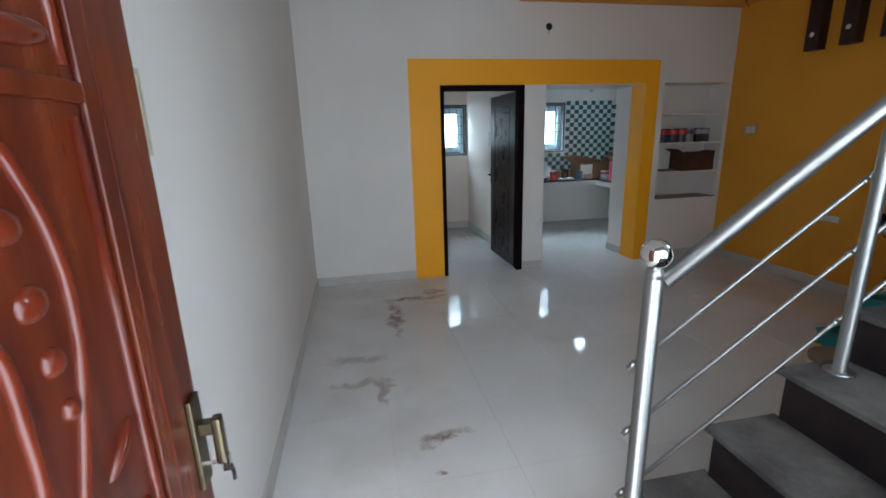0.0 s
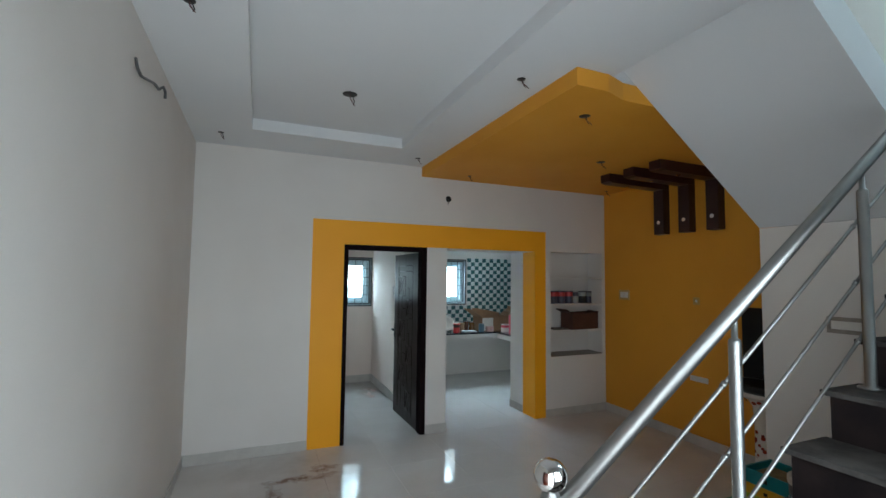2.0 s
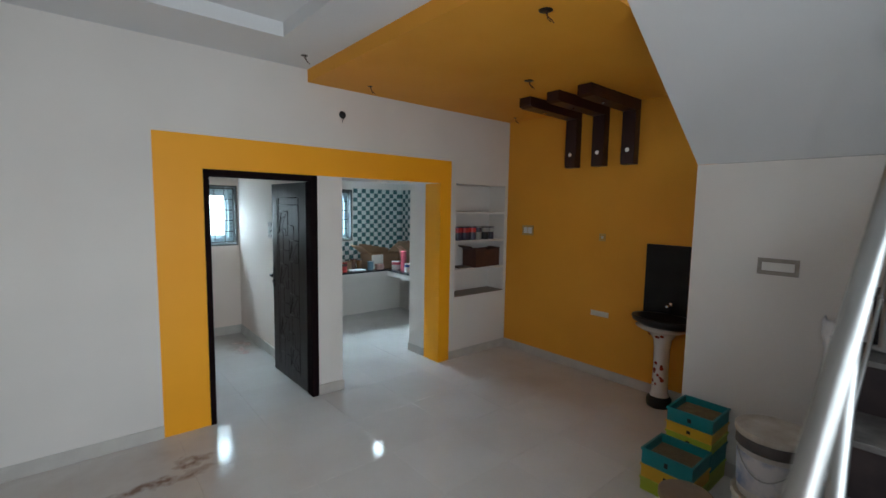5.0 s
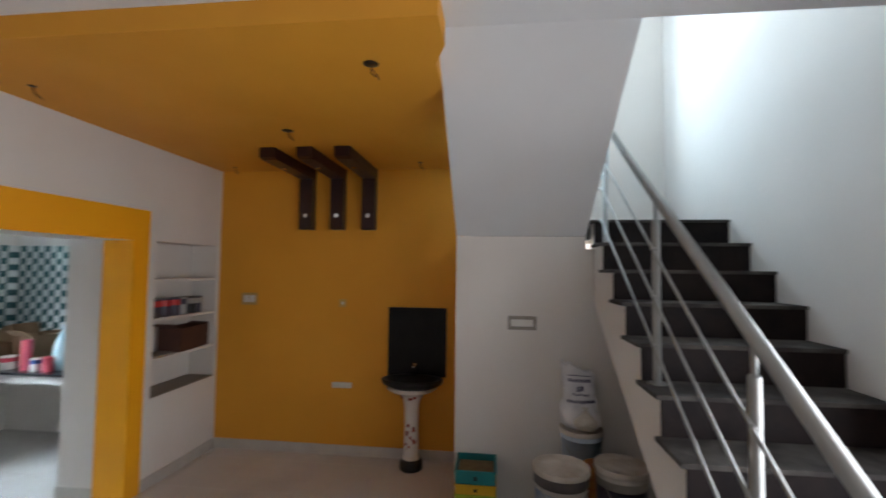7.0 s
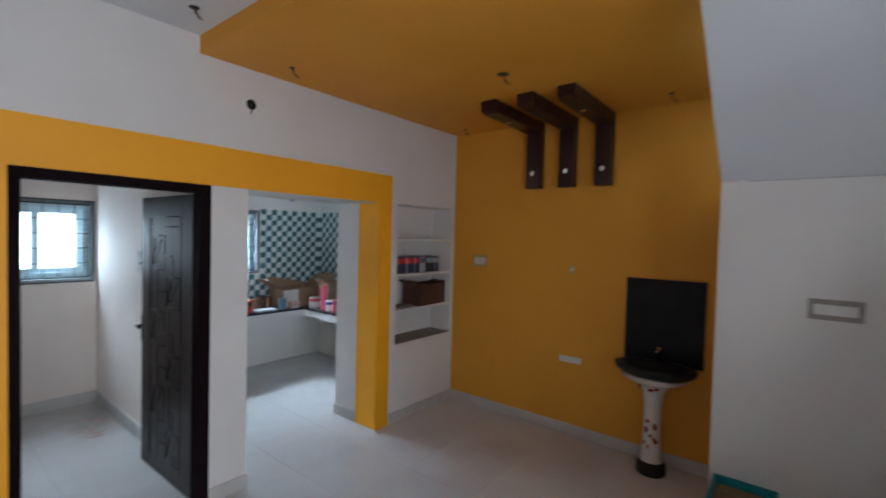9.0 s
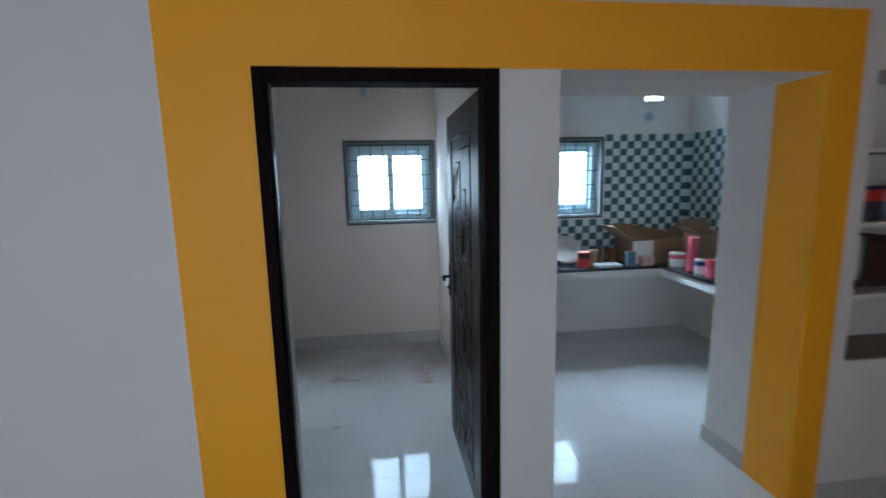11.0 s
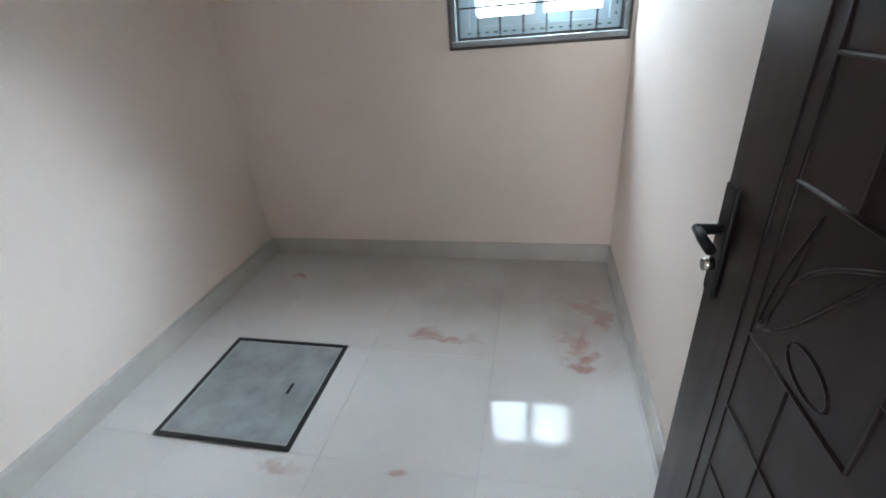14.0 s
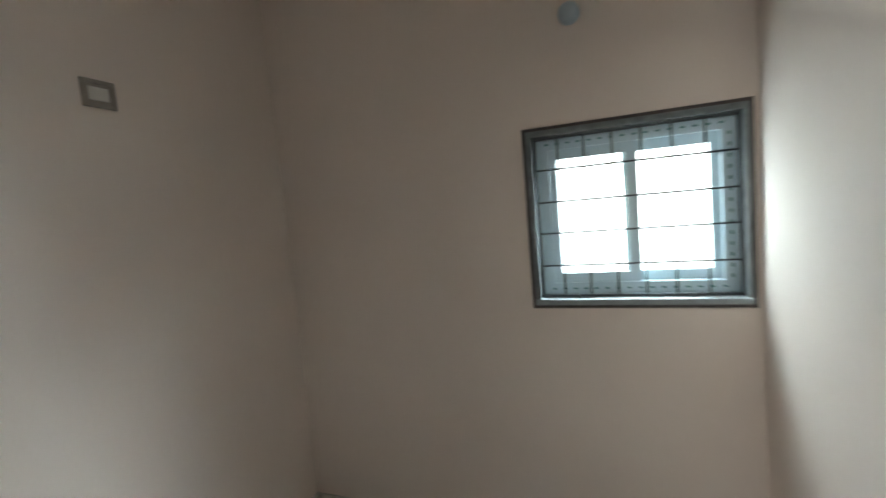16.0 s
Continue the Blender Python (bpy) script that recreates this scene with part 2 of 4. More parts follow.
def boxes(*rows):
    bm = bmesh.new()
    for r in rows:
        box(bm, *r)
    bmesh.ops.recalc_face_normals(bm, faces=bm.faces)
    return bm


def bevel(bm, w, seg=2):
    bmesh.ops.bevel(bm, geom=[e for e in bm.edges if len(e.link_faces) == 2 and e.calc_face_angle(0) > 0.6], offset=w, segments=seg,
                    affect="EDGES", profile=0.6, clamp_overlap=True)
    return bm


def bbox(*r, w=0.004):
    return bevel(boxes(r), w)


def lathe(profile, cx=0, cy=0, cz=0, seg=28):
    """A turned body: (radius, height) rows round the upright axis."""
    bm = bmesh.new()
    rings = []
    for r, z in profile:
        if r < 1e-5:
            rings.append([bm.verts.new((cx, cy, cz + z))])
        else:
            rings.append([bm.verts.new((cx + r * math.cos(a), cy + r * math.sin(a), cz + z))
                          for a in (2 * math.pi * k / seg for k in range(seg))])
    for a, b in zip(rings, rings[1:]):
        for k in range(seg):
            q = [a[k % len(a)], a[(k + 1) % len(a)], b[(k + 1) % len(b)], b[k % len(b)]]
            q = list(dict.fromkeys(q))
            if len(q) > 2:
                bm.faces.new(q)
    bmesh.ops.recalc_face_normals(bm, faces=bm.faces)
    for f in bm.faces:
        f.smooth = True
    return bm


def tube(points, r, seg=12, cap=True):
    """A round bar along a line of points."""
    bm = bmesh.new()
    pts = [Vector(p) for p in points]
    rings = []
    up = None
    for i, p in enumerate(pts):
        d = (pts[min(i + 1, len(pts) - 1)] - pts[max(i - 1, 0)]).normalized()
        if up is None:
            up = d.orthogonal().normalized()
        side = d.cross(up).normalized()
        up = side.cross(d).normalized()
        rings.append([bm.verts.new(p + r * (math.cos(a) * up + math.sin(a) * side)) for a in (2 * math.pi * k / seg for k in range(seg))])
    for a, b in zip(rings, rings[1:]):
        for k in range(seg):
            bm.faces.new([a[k], a[(k + 1) % seg], b[(k + 1) % seg], b[k]]).smooth = True
    if cap:
        bm.faces.new(rings[0])
        bm.faces.new(rings[-1])
    bmesh.ops.recalc_face_normals(bm, faces=bm.faces)
    return bm


def prism(outline, y0, y1):
    """An outline in x and z, drawn out along y."""
    bm = bmesh.new()
    a = [bm.verts.new((x, y0, z)) for x, z in outline]
    b = [bm.verts.new((x, y1, z)) for x, z in outline]
    bm.faces.new(a)
    bm.faces.new(b)
    for k in range(len(a)):
        j = (k + 1) % len(a)
        bm.faces.new([a[k], a[j], b[j], b[k]])
    bmesh.ops.recalc_face_normals(bm, faces=bm.faces)
    return bm


def join(*bms):
    """Several bmeshes of one part as one."""
    out = bmesh.new()
    for bm in bms:
        me = bpy.data.meshes.new("piece")
        bm.to_mesh(me)
        bm.free()
        out.from_mesh(me)
        bpy.data.meshes.remove(me)
    return out


def mesh_of(name, bm, material):
    me = bpy.data.meshes.new(name)
    bm.to_mesh(me)
    bm.free()
    me.materials.append(material)
    return me


def part(name, bm, material, parent, label=""):
    ob = new(name, mesh_of(name, bm, material))
    ob.parent = parent
    if label:
        ob["label"] = label
    return ob


def thing(name, label, category, at=(0, 0, 0), group="", kind="", turn=0):
    ob = new(name)
    ob.empty_display_size = 0.1
    ob.matrix_world = pose(*at, 0, 0, turn)
    return tagged(ob, label, category, group, kind)


def solid(name, bm, material, label, category, kind="", group=""):
    return tagged(new(name, mesh_of(name, bm, material)), label, category, group, kind)


# ---------------------------------------------------------------- structure
FRONT, BACK = -4.65, 2.66
CZ, YZ = 3.03, 2.92
X5, XK, XL = 5.0, 5.13, 5.27
S = "structure"


def wall(name, material, label, *rows):
    return solid(name, boxes(*rows), material, label, "wall", S)


wall("wall_west", WHITE, "off-white painted plaster wall with faint smudges", (-0.23, FRONT - 0.23, -0.02, 0, 0, 3.3))
wall("wall_north", WHITE, "off-white plaster wall with door opening, kitchen opening and shelf niche",
     (-0.23, 0, -0.02, 1.433, 0.23, 3.3), (1.433, 0, 2.10, 2.37, 0.23, 3.3), (2.37, 0, -0.02, 2.63, 0.23, 3.3),
     (2.63, 0, 2.105, 3.86, 0.59, 3.3),
     (3.86, 0, -0.02, 4.10, 0.59, 3.3), (4.10, 0, -0.02, 4.95, 0.59, 0.75), (4.10, 0, 2.11, 4.95, 0.59, 3.3),
     (4.10, 0.28, 0.75, 4.95, 0.59, 2.11), (4.95, 0, -0.02, XK, 0.59, 3.3))
wall("wall_alcove", YELLOW_SHADED, "yellow painted plaster wall of the dining alcove, shade put into its colour", (X5, -2.625, -0.02, 5.25, -0.002, 3.3),
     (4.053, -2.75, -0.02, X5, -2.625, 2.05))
wall("wall_under_landing", WHITE, "off-white plaster wall below the stair landing", (4.05, FRONT + 0.003, -0.02, 4.20, -2.627, 2.06), (4.05, -3.62, 2.06, 4.20, -2.627, 2.158))
wall("wall_landing", WHITE, "white plaster wall of the stairwell with a barred window",
     (XL, FRONT, 2.0, XL + 0.23, -4.10, 5.6), (XL, -3.34, 2.0, XL + 0.23, -2.63, 5.6),
     (XL, -4.10, 2.0, XL + 0.23, -3.34, 2.85), (XL, -4.10, 4.35, XL + 0.23, -3.34, 5.6))
wall("wall_front", WHITE, "off-white plaster entrance wall with door opening and window",
     (0, FRONT - 0.23, 2.12, 1.02, FRONT, 3.3), (1.02, FRONT - 0.23, -0.02, 1.15, FRONT, 5.6),
     (1.15, FRONT - 0.23, -0.02, 2.31, FRONT, 0.95), (1.15, FRONT - 0.23, 2.16, 2.31, FRONT, 5.6),
     (2.31, FRONT - 0.23, -0.02, XL + 0.23, FRONT, 5.6), (0, FRONT - 0.23, -0.02, 0.05, FRONT, 2.12))
# Out of view; the north opening is added to let the upstairs lamp in.
wall("wall_stairwell_upper", WHITE, "white plaster walls of the upper stairwell", (2.30, FRONT, 3.3, 2.59, -2.63, 5.6),
     (2.59, -2.63, 3.3, 3.2, -2.45, 5.6), (4.5, -2.63, 3.3, XL + 0.23, -2.45, 5.6), (3.2, -2.63, 3.3, 4.5, -2.45, 3.5), (3.2, -2.63, 5.5, 4.5, -2.45, 5.6), (2.30, FRONT - 0.23, 5.6, XL + 0.23, -2.45, 5.75))
wall("wall_bedroom_west", WHITE_B, "cream painted plaster wall of the small room", (0.0, 0.23, -0.02, 0.118, BACK + 0.23, 3.1))
wall("wall_bedroom_south", WHITE_B, "cream painted plaster inner face of the small room", (0.118, 0.23, -0.02, 1.433, 0.24, 3.03), (1.433, 0.23, 2.10, 2.37, 0.24, 3.03))
wall("wall_partition", WHITE_B, "cream painted plaster partition beside the kitchen", (2.408, 0.23, -0.02, 2.63, BACK, 3.1))
wall("wall_back_bedroom", WHITE_B, "cream painted plaster wall with a barred window",
     (0.118, BACK, -0.02, 1.520, BACK + 0.23, 3.1), (1.520, BACK, -0.02, 2.376, BACK + 0.23, 1.280),
     (1.520, BACK, 2.047, 2.376, BACK + 0.23, 3.1), (2.376, BACK, -0.02, 2.53, BACK + 0.23, 3.1))
wall("wall_back_kitchen", WHITE, "white plaster kitchen wall with a barred window",
     (2.53, BACK, -0.02, 3.275, BACK + 0.23, 3.1), (3.275, BACK, -0.02, 4.155, BACK + 0.23, 1.280),
     (3.275, BACK, 2.06, 4.155, BACK + 0.23, 3.1), (4.155, BACK, -0.02, 4.60, BACK + 0.23, 3.1), (4.80, BACK, -0.02, XK + 0.2, BACK + 0.23, 3.1), (4.60, BACK, -0.02, 4.80, BACK + 0.23, 2.45), (4.60, BACK, 2.73, 4.80, BACK + 0.23, 3.1))
wall("wall_kitchen_east", WHITE, "white plaster kitchen side wall", (XK, 0.0, -0.02, XK + 0.2, BACK, 3.3))

# ceilings
solid("ceiling", boxes((0, FRONT, CZ, 0.5, 0, 3.3), (0.5, -0.62, CZ, 1.86, 0, 3.3), (1.86, -2.70, CZ, 2.59, 0, 3.3), (1.86, FRONT, CZ, 2.59, -2.70, 3.3),
                       (0.5, FRONT, CZ, 1.86, -3.9, 3.3), (0.5, -3.9, 3.13, 1.86, -0.62, 3.3), (2.59, -2.62, CZ, X5, 0, 3.3)),
      CEIL, "white painted ceiling with a recessed tray", "ceiling", S)
bm = bmesh.new()
plan = [(2.30, -0.002), (2.30, -2.69), (2.54, -2.69), (2.72, -2.627), (X5 - 0.002, -2.627), (X5 - 0.002, -0.002)]
lo = [bm.verts.new((x, y, YZ)) for x, y in plan]
hi = [bm.verts.new((x, y, CZ + 0.004)) for x, y in plan]
bm.faces.new(lo)
bm.faces.new(hi)
for k in range(6):
    bm.faces.new([lo[k], lo[(k + 1) % 6], hi[(k + 1) % 6], hi[k]])
bmesh.ops.recalc_face_normals(bm, faces=bm.faces)
solid("ceiling_drop", bm, YELLOW_SHADED, "dropped false ceiling painted yellow, shade put into its colour", "ceiling", S)
solid("ceiling_bedroom", boxes((0.0, 0.23, 3.03, 2.53, BACK + 0.2, 3.15)), WHITE_B, "cream painted ceiling of the small room", "ceiling", S)
solid("ceiling_kitchen", boxes((2.53, 0.59, 3.03, XK, BACK + 0.2, 3.15)), CEIL, "white painted kitchen ceiling", "ceiling", S)

# yellow painted surround of the two openings
trim = thing("trim", "bright yellow painted surround round the door and kitchen opening", "wall trim", kind=S)
part("left_band", boxes((1.103, -0.003, 0, 1.433, 0.0, 2.10)), YELLOW, trim)
part("top_band", boxes((1.103, -0.003, 2.10, 4.02, 0.0, 2.36)), YELLOW, trim)
part("right_band", boxes((3.857, -0.003, 0, 4.02, 0.0, 2.10)), YELLOW, trim)
part("reveal", boxes((3.857, 0.0, 0, 3.86, 0.275, 2.10)), YELLOW, trim)

# skirting
sk = thing("baseboard", "grey stone-look tile skirting along the walls", "baseboard", kind=S)
H = 0.10
for r in ((0, -3.9, 0, 0.012, -0.012, H), (0.0, -0.012, 0, 1.103, 0, H), (2.37, -0.012, 0, 2.642, 0, H), (2.63, 0, 0, 2.642, 0.23, H),
          (3.848, 0.275, 0, 3.86, 0.602, H), (4.02, -0.012, 0, X5, 0, H), (X5 - 0.012, -2.625, 0, X5, -0.012, H),
          (4.038, FRONT + 0.01, 0, 4.05, -2.625, H),
          (0.118, 0.24, 0, 0.150, BACK, 0.118), (0.150, BACK - 0.012, 0, 2.408, BACK, 0.118), (2.396, 0.24, 0, 2.408, BACK - 0.012, 0.118)):
    part("skirting_tile", bbox(*r, w=0.003), SKIRT, sk)

# outside ground
solid("ground", boxes((-600, -600, -0.40, 600, 600, -0.30)), mat("dry_earth", (0.26, 0.2, 0.14), 0.95, (0.2, 0.15, 0.1), 0.3, 6, 0.3),
      "dry bare earth round the house", "ground", S)

# ---------------------------------------------------------------- stairs
R, T, N = 0.1905, 0.265, 12
SX, SY0, SY1 = 1.112, FRONT, -3.657
stairs = thing("staircase", "black granite staircase with dusty treads and white plastered side", "staircase", kind=S)
out = [(SX + 0.03, -0.02)]
for k in range(N):
    out += [(SX + 0.03 + k * T, k * R + R - 0.022), (SX + 0.03 + (k + 1) * T, k * R + R - 0.022)]
out[-1] = (XL, N * R - 0.022)
out += [(XL, N * R - 0.17), (4.19, N * R - 0.17), (4.19, 1.71), (1.43, -0.02)]
part("stair_body", prism(out, SY0 + 0.001, SY1 - 0.03), WHITE, stairs, "white plastered stair side")
for k in range(N):
    x = SX + k * T
    end = x + T + 0.03 if k < N - 1 else XL
    part("tread", bbox(x, SY0 + 0.002, (k + 1) * R - 0.022, end, SY1, (k + 1) * R, w=0.004), TREAD, stairs, "dusty dark granite tread")
    part("riser", boxes((x + 0.018, SY0 + 0.002, k * R, x + 0.03, SY1 - 0.028, (k + 1) * R - 0.022)), RISER, stairs, "dark granite riser")
part("landing_slab", boxes((4.06, SY1, N * R - 0.15, XL, -2.75, N * R)), TREAD, stairs)
slope = R / T
x0, z0 = 4.05, 2.16
part("upper_flight", prism([(x0, z0), (2.59, z0 + (x0 - 2.59) * slope), (2.59, z0 + (x0 - 2.59) * slope + 0.25), (x0 + 0.02, z0 + 0.25)], -3.62, -2.627),
     CEIL, stairs, "white painted sloping underside of the upper flight")

# ---------------------------------------------------------------- sky seen outside the windows
glow = bpy.data.materials.new("bright_overcast_sky")
glow.use_nodes = True
gn, gl = glow.node_tree.nodes, glow.node_tree.links
gn.remove(gn["Principled BSDF"])
em = gn.new("ShaderNodeEmission")
em.inputs[0].default_value, em.inputs[1].default_value = (0.86, 0.96, 1.0, 1), 5.0
gl.new(em.outputs[0], gn["Material Output"].inputs[0])
solid("backdrop", boxes((-2, 5.2, -0.3, 9, 5.25, 6)), glow, "white overcast sky behind the back windows", "backdrop", S)

# ---------------------------------------------------------------- windows


def window(name, x0, x1, z0, z1, y, label, rods=True):
    """A sliding window with a stone surround and an iron grille; y is the room's wall face, outside lies to +y."""
    w = thing(name, label, "window", kind=S)
    part("surround", boxes((x0 - 0.006, y - 0.006, z1 - 0.012, x1, y + 0.11, z1 + 0.014), (x0 - 0.006, y - 0.006, z0 + 0.012, x0 + 0.018, y + 0.11, z1 - 0.012),
                           (x1 - 0.018, y - 0.006, z0 + 0.012, x1, y + 0.11, z1 - 0.012)), WINGRAN, w, "polished grey stone surround")
    part("sill", bbox(x0 - 0.006, y - 0.010, z0 - 0.014, x1, y + 0.12, z0 + 0.012, w=0.003), SILL, w, "polished grey stone sill")
    part("edge_strip", boxes((x0 - 0.020, y - 0.008, z0 - 0.028, x0 - 0.006, y, z1 + 0.028), (x1, y - 0.008, z0 - 0.028, x1 + 0.0138, y, z1 + 0.028),
                             (x0 - 0.006, y - 0.008, z1 + 0.014, x1, y, z1 + 0.028), (x0 - 0.006, y - 0.008, z0 - 0.028, x1, y, z0 - 0.014)), EDGE, w, "thin dark brown edge strip")
    for u in (0.22, 0.76):
        part("lug", boxes((x0 + (x1 - x0) * u - 0.004, y + 0.018, z0 + 0.010, x0 + (x1 - x0) * u + 0.004, y + 0.040, z0 + 0.026)), GRILLE, w, "small dark fixing lug")
    a, b, c, d = x0 + 0.02, x1 - 0.02, z0 + 0.014, z1 - 0.012
    f = 0.055
    part("outer_frame", boxes((a, y + 0.10, c, a + f, y + 0.17, d), (b - f, y + 0.10, c, b, y + 0.17, d), (a + f, y + 0.10, c, b - f, y + 0.17, c + f),
                              (a + f, y + 0.10, d - f, b - f, y + 0.17, d)), UPVC, w, "white upvc outer frame with printed film")
    m = (a + b) / 2
    for k, (s, e, yy) in enumerate(((a + f - 0.01, m + 0.03, y + 0.115), (m - 0.03, b - f + 0.01, y + 0.142))):
        g = 0.045
        sash = part("sash", boxes((s, yy, c + f, s + g, yy + 0.024, d - f), (e - g, yy, c + f, e, yy + 0.024, d - f), (s + g, yy, c + f, e - g, yy + 0.024, c + f + g),
                                  (s + g, yy, d - f - g, e - g, yy + 0.024, d - f)), UPVC, w, "white upvc sliding sash")
        pane = part("pane", boxes((s + g, yy + 0.010, c + f + g, e - g, yy + 0.015, d - f - g)), GLASS, sash, "clear glass pane")
        pane.visible_shadow = False
    # printed film: small green marks along the frame
    marks = bmesh.new()
    for k in range(16):
        u = a + 0.03 + (b - a - 0.06) * (k + 0.5) / 16
        for zz in (c + 0.028, d - 0.028):
            box(marks, u - 0.010, y + 0.0975, zz - 0.004, u + 0.008, y + 0.0995, zz + 0.004)
    for k in range(14):
        v = c + 0.05 + (d - c - 0.1) * (k + 0.5) / 14
        box(marks, b - 0.032, y + 0.0975, v - 0.008, b - 0.022, y + 0.0995, v + 0.008)
    part("film_marks", marks, mat("film_print", (0.10, 0.26, 0.25), 0.5), w, "small green printed marks")
    if rods:
        gr = part("grille_frame", boxes((a, y + 0.035, c, a + 0.012, y + 0.05, d), (b - 0.012, y + 0.035, c, b, y + 0.05, d), (a + 0.012, y + 0.035, c, b - 0.012, y + 0.05, c + 0.012),
                                        (a + 0.012, y + 0.035, d - 0.012, b - 0.012, y + 0.05, d)), GRILLE, w, "dark painted iron grille frame")
        hs = [d - (d - c) * q for q in (0.2, 0.4, 0.595, 0.8)]
        for z in hs:
            part("bar", tube([(a, y + 0.042, z), (b, y + 0.042, z)], 0.0042, 6), GRILLE, gr)
        for q in (0.13, 0.27, 0.414, 0.555, 0.70, 0.85):
            x = a + (b - a) * q
            part("bar", tube([(x, y + 0.042, d), (x, y + 0.042, hs[1])], 0.0042, 6), GRILLE, gr)
            part("bar", tube([(x, y + 0.042, hs[2]), (x, y + 0.042, c)], 0.0042, 6), GRILLE, gr)
    return w


window("window_1", 1.520, 2.376, 1.280, 2.047, BACK, "white upvc sliding window behind a dark iron grille in the small room")
window("window_2", 3.275, 4.155, 1.280, 2.06, BACK, "white upvc sliding window behind a dark iron grille in the kitchen")
w3 = thing("window_3", "dark framed barred window beside the stairs", "window", kind=S)
part("window_frame", boxes((1.15, FRONT - 0.1, 0.95, 1.20, FRONT + 0.006, 2.16), (2.26, FRONT - 0.1, 0.95, 2.31, FRONT + 0.006, 2.16), (1.20, FRONT - 0.1, 2.11, 2.26, FRONT + 0.006, 2.16),
                           (1.20, FRONT - 0.1, 0.95, 2.26, FRONT + 0.006, 1.0), (1.71, FRONT - 0.1, 1.0, 1.75, FRONT - 0.04, 2.11)), GRILLE, w3)
for k in range(7):
    part("bar", tube([(1.2, FRONT - 0.03, 1.13 + 0.14 * k), (2.26, FRONT - 0.03, 1.13 + 0.14 * k)], 0.006, 6), GRILLE, w3)
w4 = thing("window_4", "barred window lighting the stair landing", "window", kind=S)
part("window_frame", boxes((XL, -4.10, 2.85, XL + 0.06, -4.05, 4.35), (XL, -3.39, 2.85, XL + 0.06, -3.34, 4.35), (XL, -4.05, 4.3, XL + 0.06, -3.39, 4.35), (XL, -4.05, 2.85, XL + 0.06, -3.39, 2.9)), UPVC, w4)
for k in range(9):
    part("bar", tube([(XL + 0.03, -4.05, 3.05 + 0.14 * k), (XL + 0.03, -3.39, 3.05 + 0.14 * k)], 0.007, 6), GRILLE, w4)
solid("backdrop_east", boxes((8.0, -8, -0.3, 8.05, 3, 9)), glow, "white overcast sky behind the landing window", "backdrop", S)

# ---------------------------------------------------------------- inner door
fr = thing("door_frame", "dark brown wooden door frame set in the yellow surround", "door frame", kind=S)
part("post", bbox(1.433, -0.014, 0, 1.476, 0.10, 2.10, w=0.004), POSTWOOD, fr)
part("post", bbox(2.31, -0.014, 0, 2.376, 0.10, 2.10, w=0.004), POSTWOOD, fr)
part("head", bbox(1.476, -0.014, 2.045, 2.31, 0.10, 2.10, w=0.004), POSTWOOD, fr)
part("rebate", boxes((1.476, 0.03, 0, 1.484, 0.062, 2.045)), DARKWOOD, fr)
part("plaster_reveal", boxes((1.433, 0.10, 0, 1.458, 0.24, 2.10)), WHITE, fr)
part("plaster_reveal", boxes((2.352, 0.10, 0, 2.43, 0.24, 2.10)), WHITE, fr)

door = thing("door_1", "dark brown carved wooden door standing open", "door", at=(2.345, 0.105, 0.012), kind=S, turn=1.3)
LW, LH = 0.855, 2.03
part("leaf", bbox(-0.036, 0, 0, 0, LW, LH, w=0.003), DARKWOOD, door, "dark brown wooden leaf")
CARVE = mat("carved_edge", (0.018, 0.010, 0.009), 0.34, (0.007, 0.004, 0.005), 4, 60, 0.03, spec=0.2)
FX = -0.036


def strip(parent, u0, v0, u1, v1, w=0.005, name="moulding", material=None, face=FX):
    """A raised line on the leaf's face, from (u0, v0) to (u1, v1)."""
    part(name, tube([(face, u0, v0), (face, u1, v1)], w / 2, 6), material or CARVE, parent)


def leaf_outline(parent, u0, v0, u1, v1, half, bend=0.0):
    """A carved leaf from its stalk (u0, v0) to its tip (u1, v1), drawn as one closed groove edge."""
    du, dv = u1 - u0, v1 - v0
    long = math.hypot(du, dv)
    nu, nv = -dv / long, du / long
    sides = []
    for s_ in (1, -1):
        row = []
        for i in range(13):
            q = i / 12
            off = s_ * half * math.sin(math.pi * q ** 0.8) + bend * math.sin(math.pi * q)
            row.append((FX, u0 + du * q + nu * off, v0 + dv * q + nv * off))
        sides.append(row)
    part("carving", tube(sides[0] + sides[1][::-1][1:], 0.0032, 6), CARVE, parent)


def carved_block(parent, u_left, v0, w, h):
    """A carved field: three edges, a broad leaf, a slim leaf and a small loop."""
    strip(parent, u_left, v0, u_left - w, v0, 0.007)
    strip(parent, u_left - w, v0, u_left - w, v0 + h, 0.007)
    strip(parent, u_left, v0 + h, u_left - w, v0 + h, 0.007)
    leaf_outline(parent, u_left - 0.030, v0 + 0.030, u_left - 0.190, v0 + h - 0.025, 0.026, -0.016)
    leaf_outline(parent, u_left - 0.012, v0 + 0.020, u_left - 0.070, v0 + h - 0.020, 0.010)
    pts = [(FX, u_left - 0.135 + 0.046 * math.cos(a) + 0.012 * math.sin(a), v0 + 0.042 + 0.026 * math.sin(a)) for a in (2 * math.pi * i / 18 for i in range(19))]
    part("carving", tube(pts, 0.0032, 6), CARVE, parent)


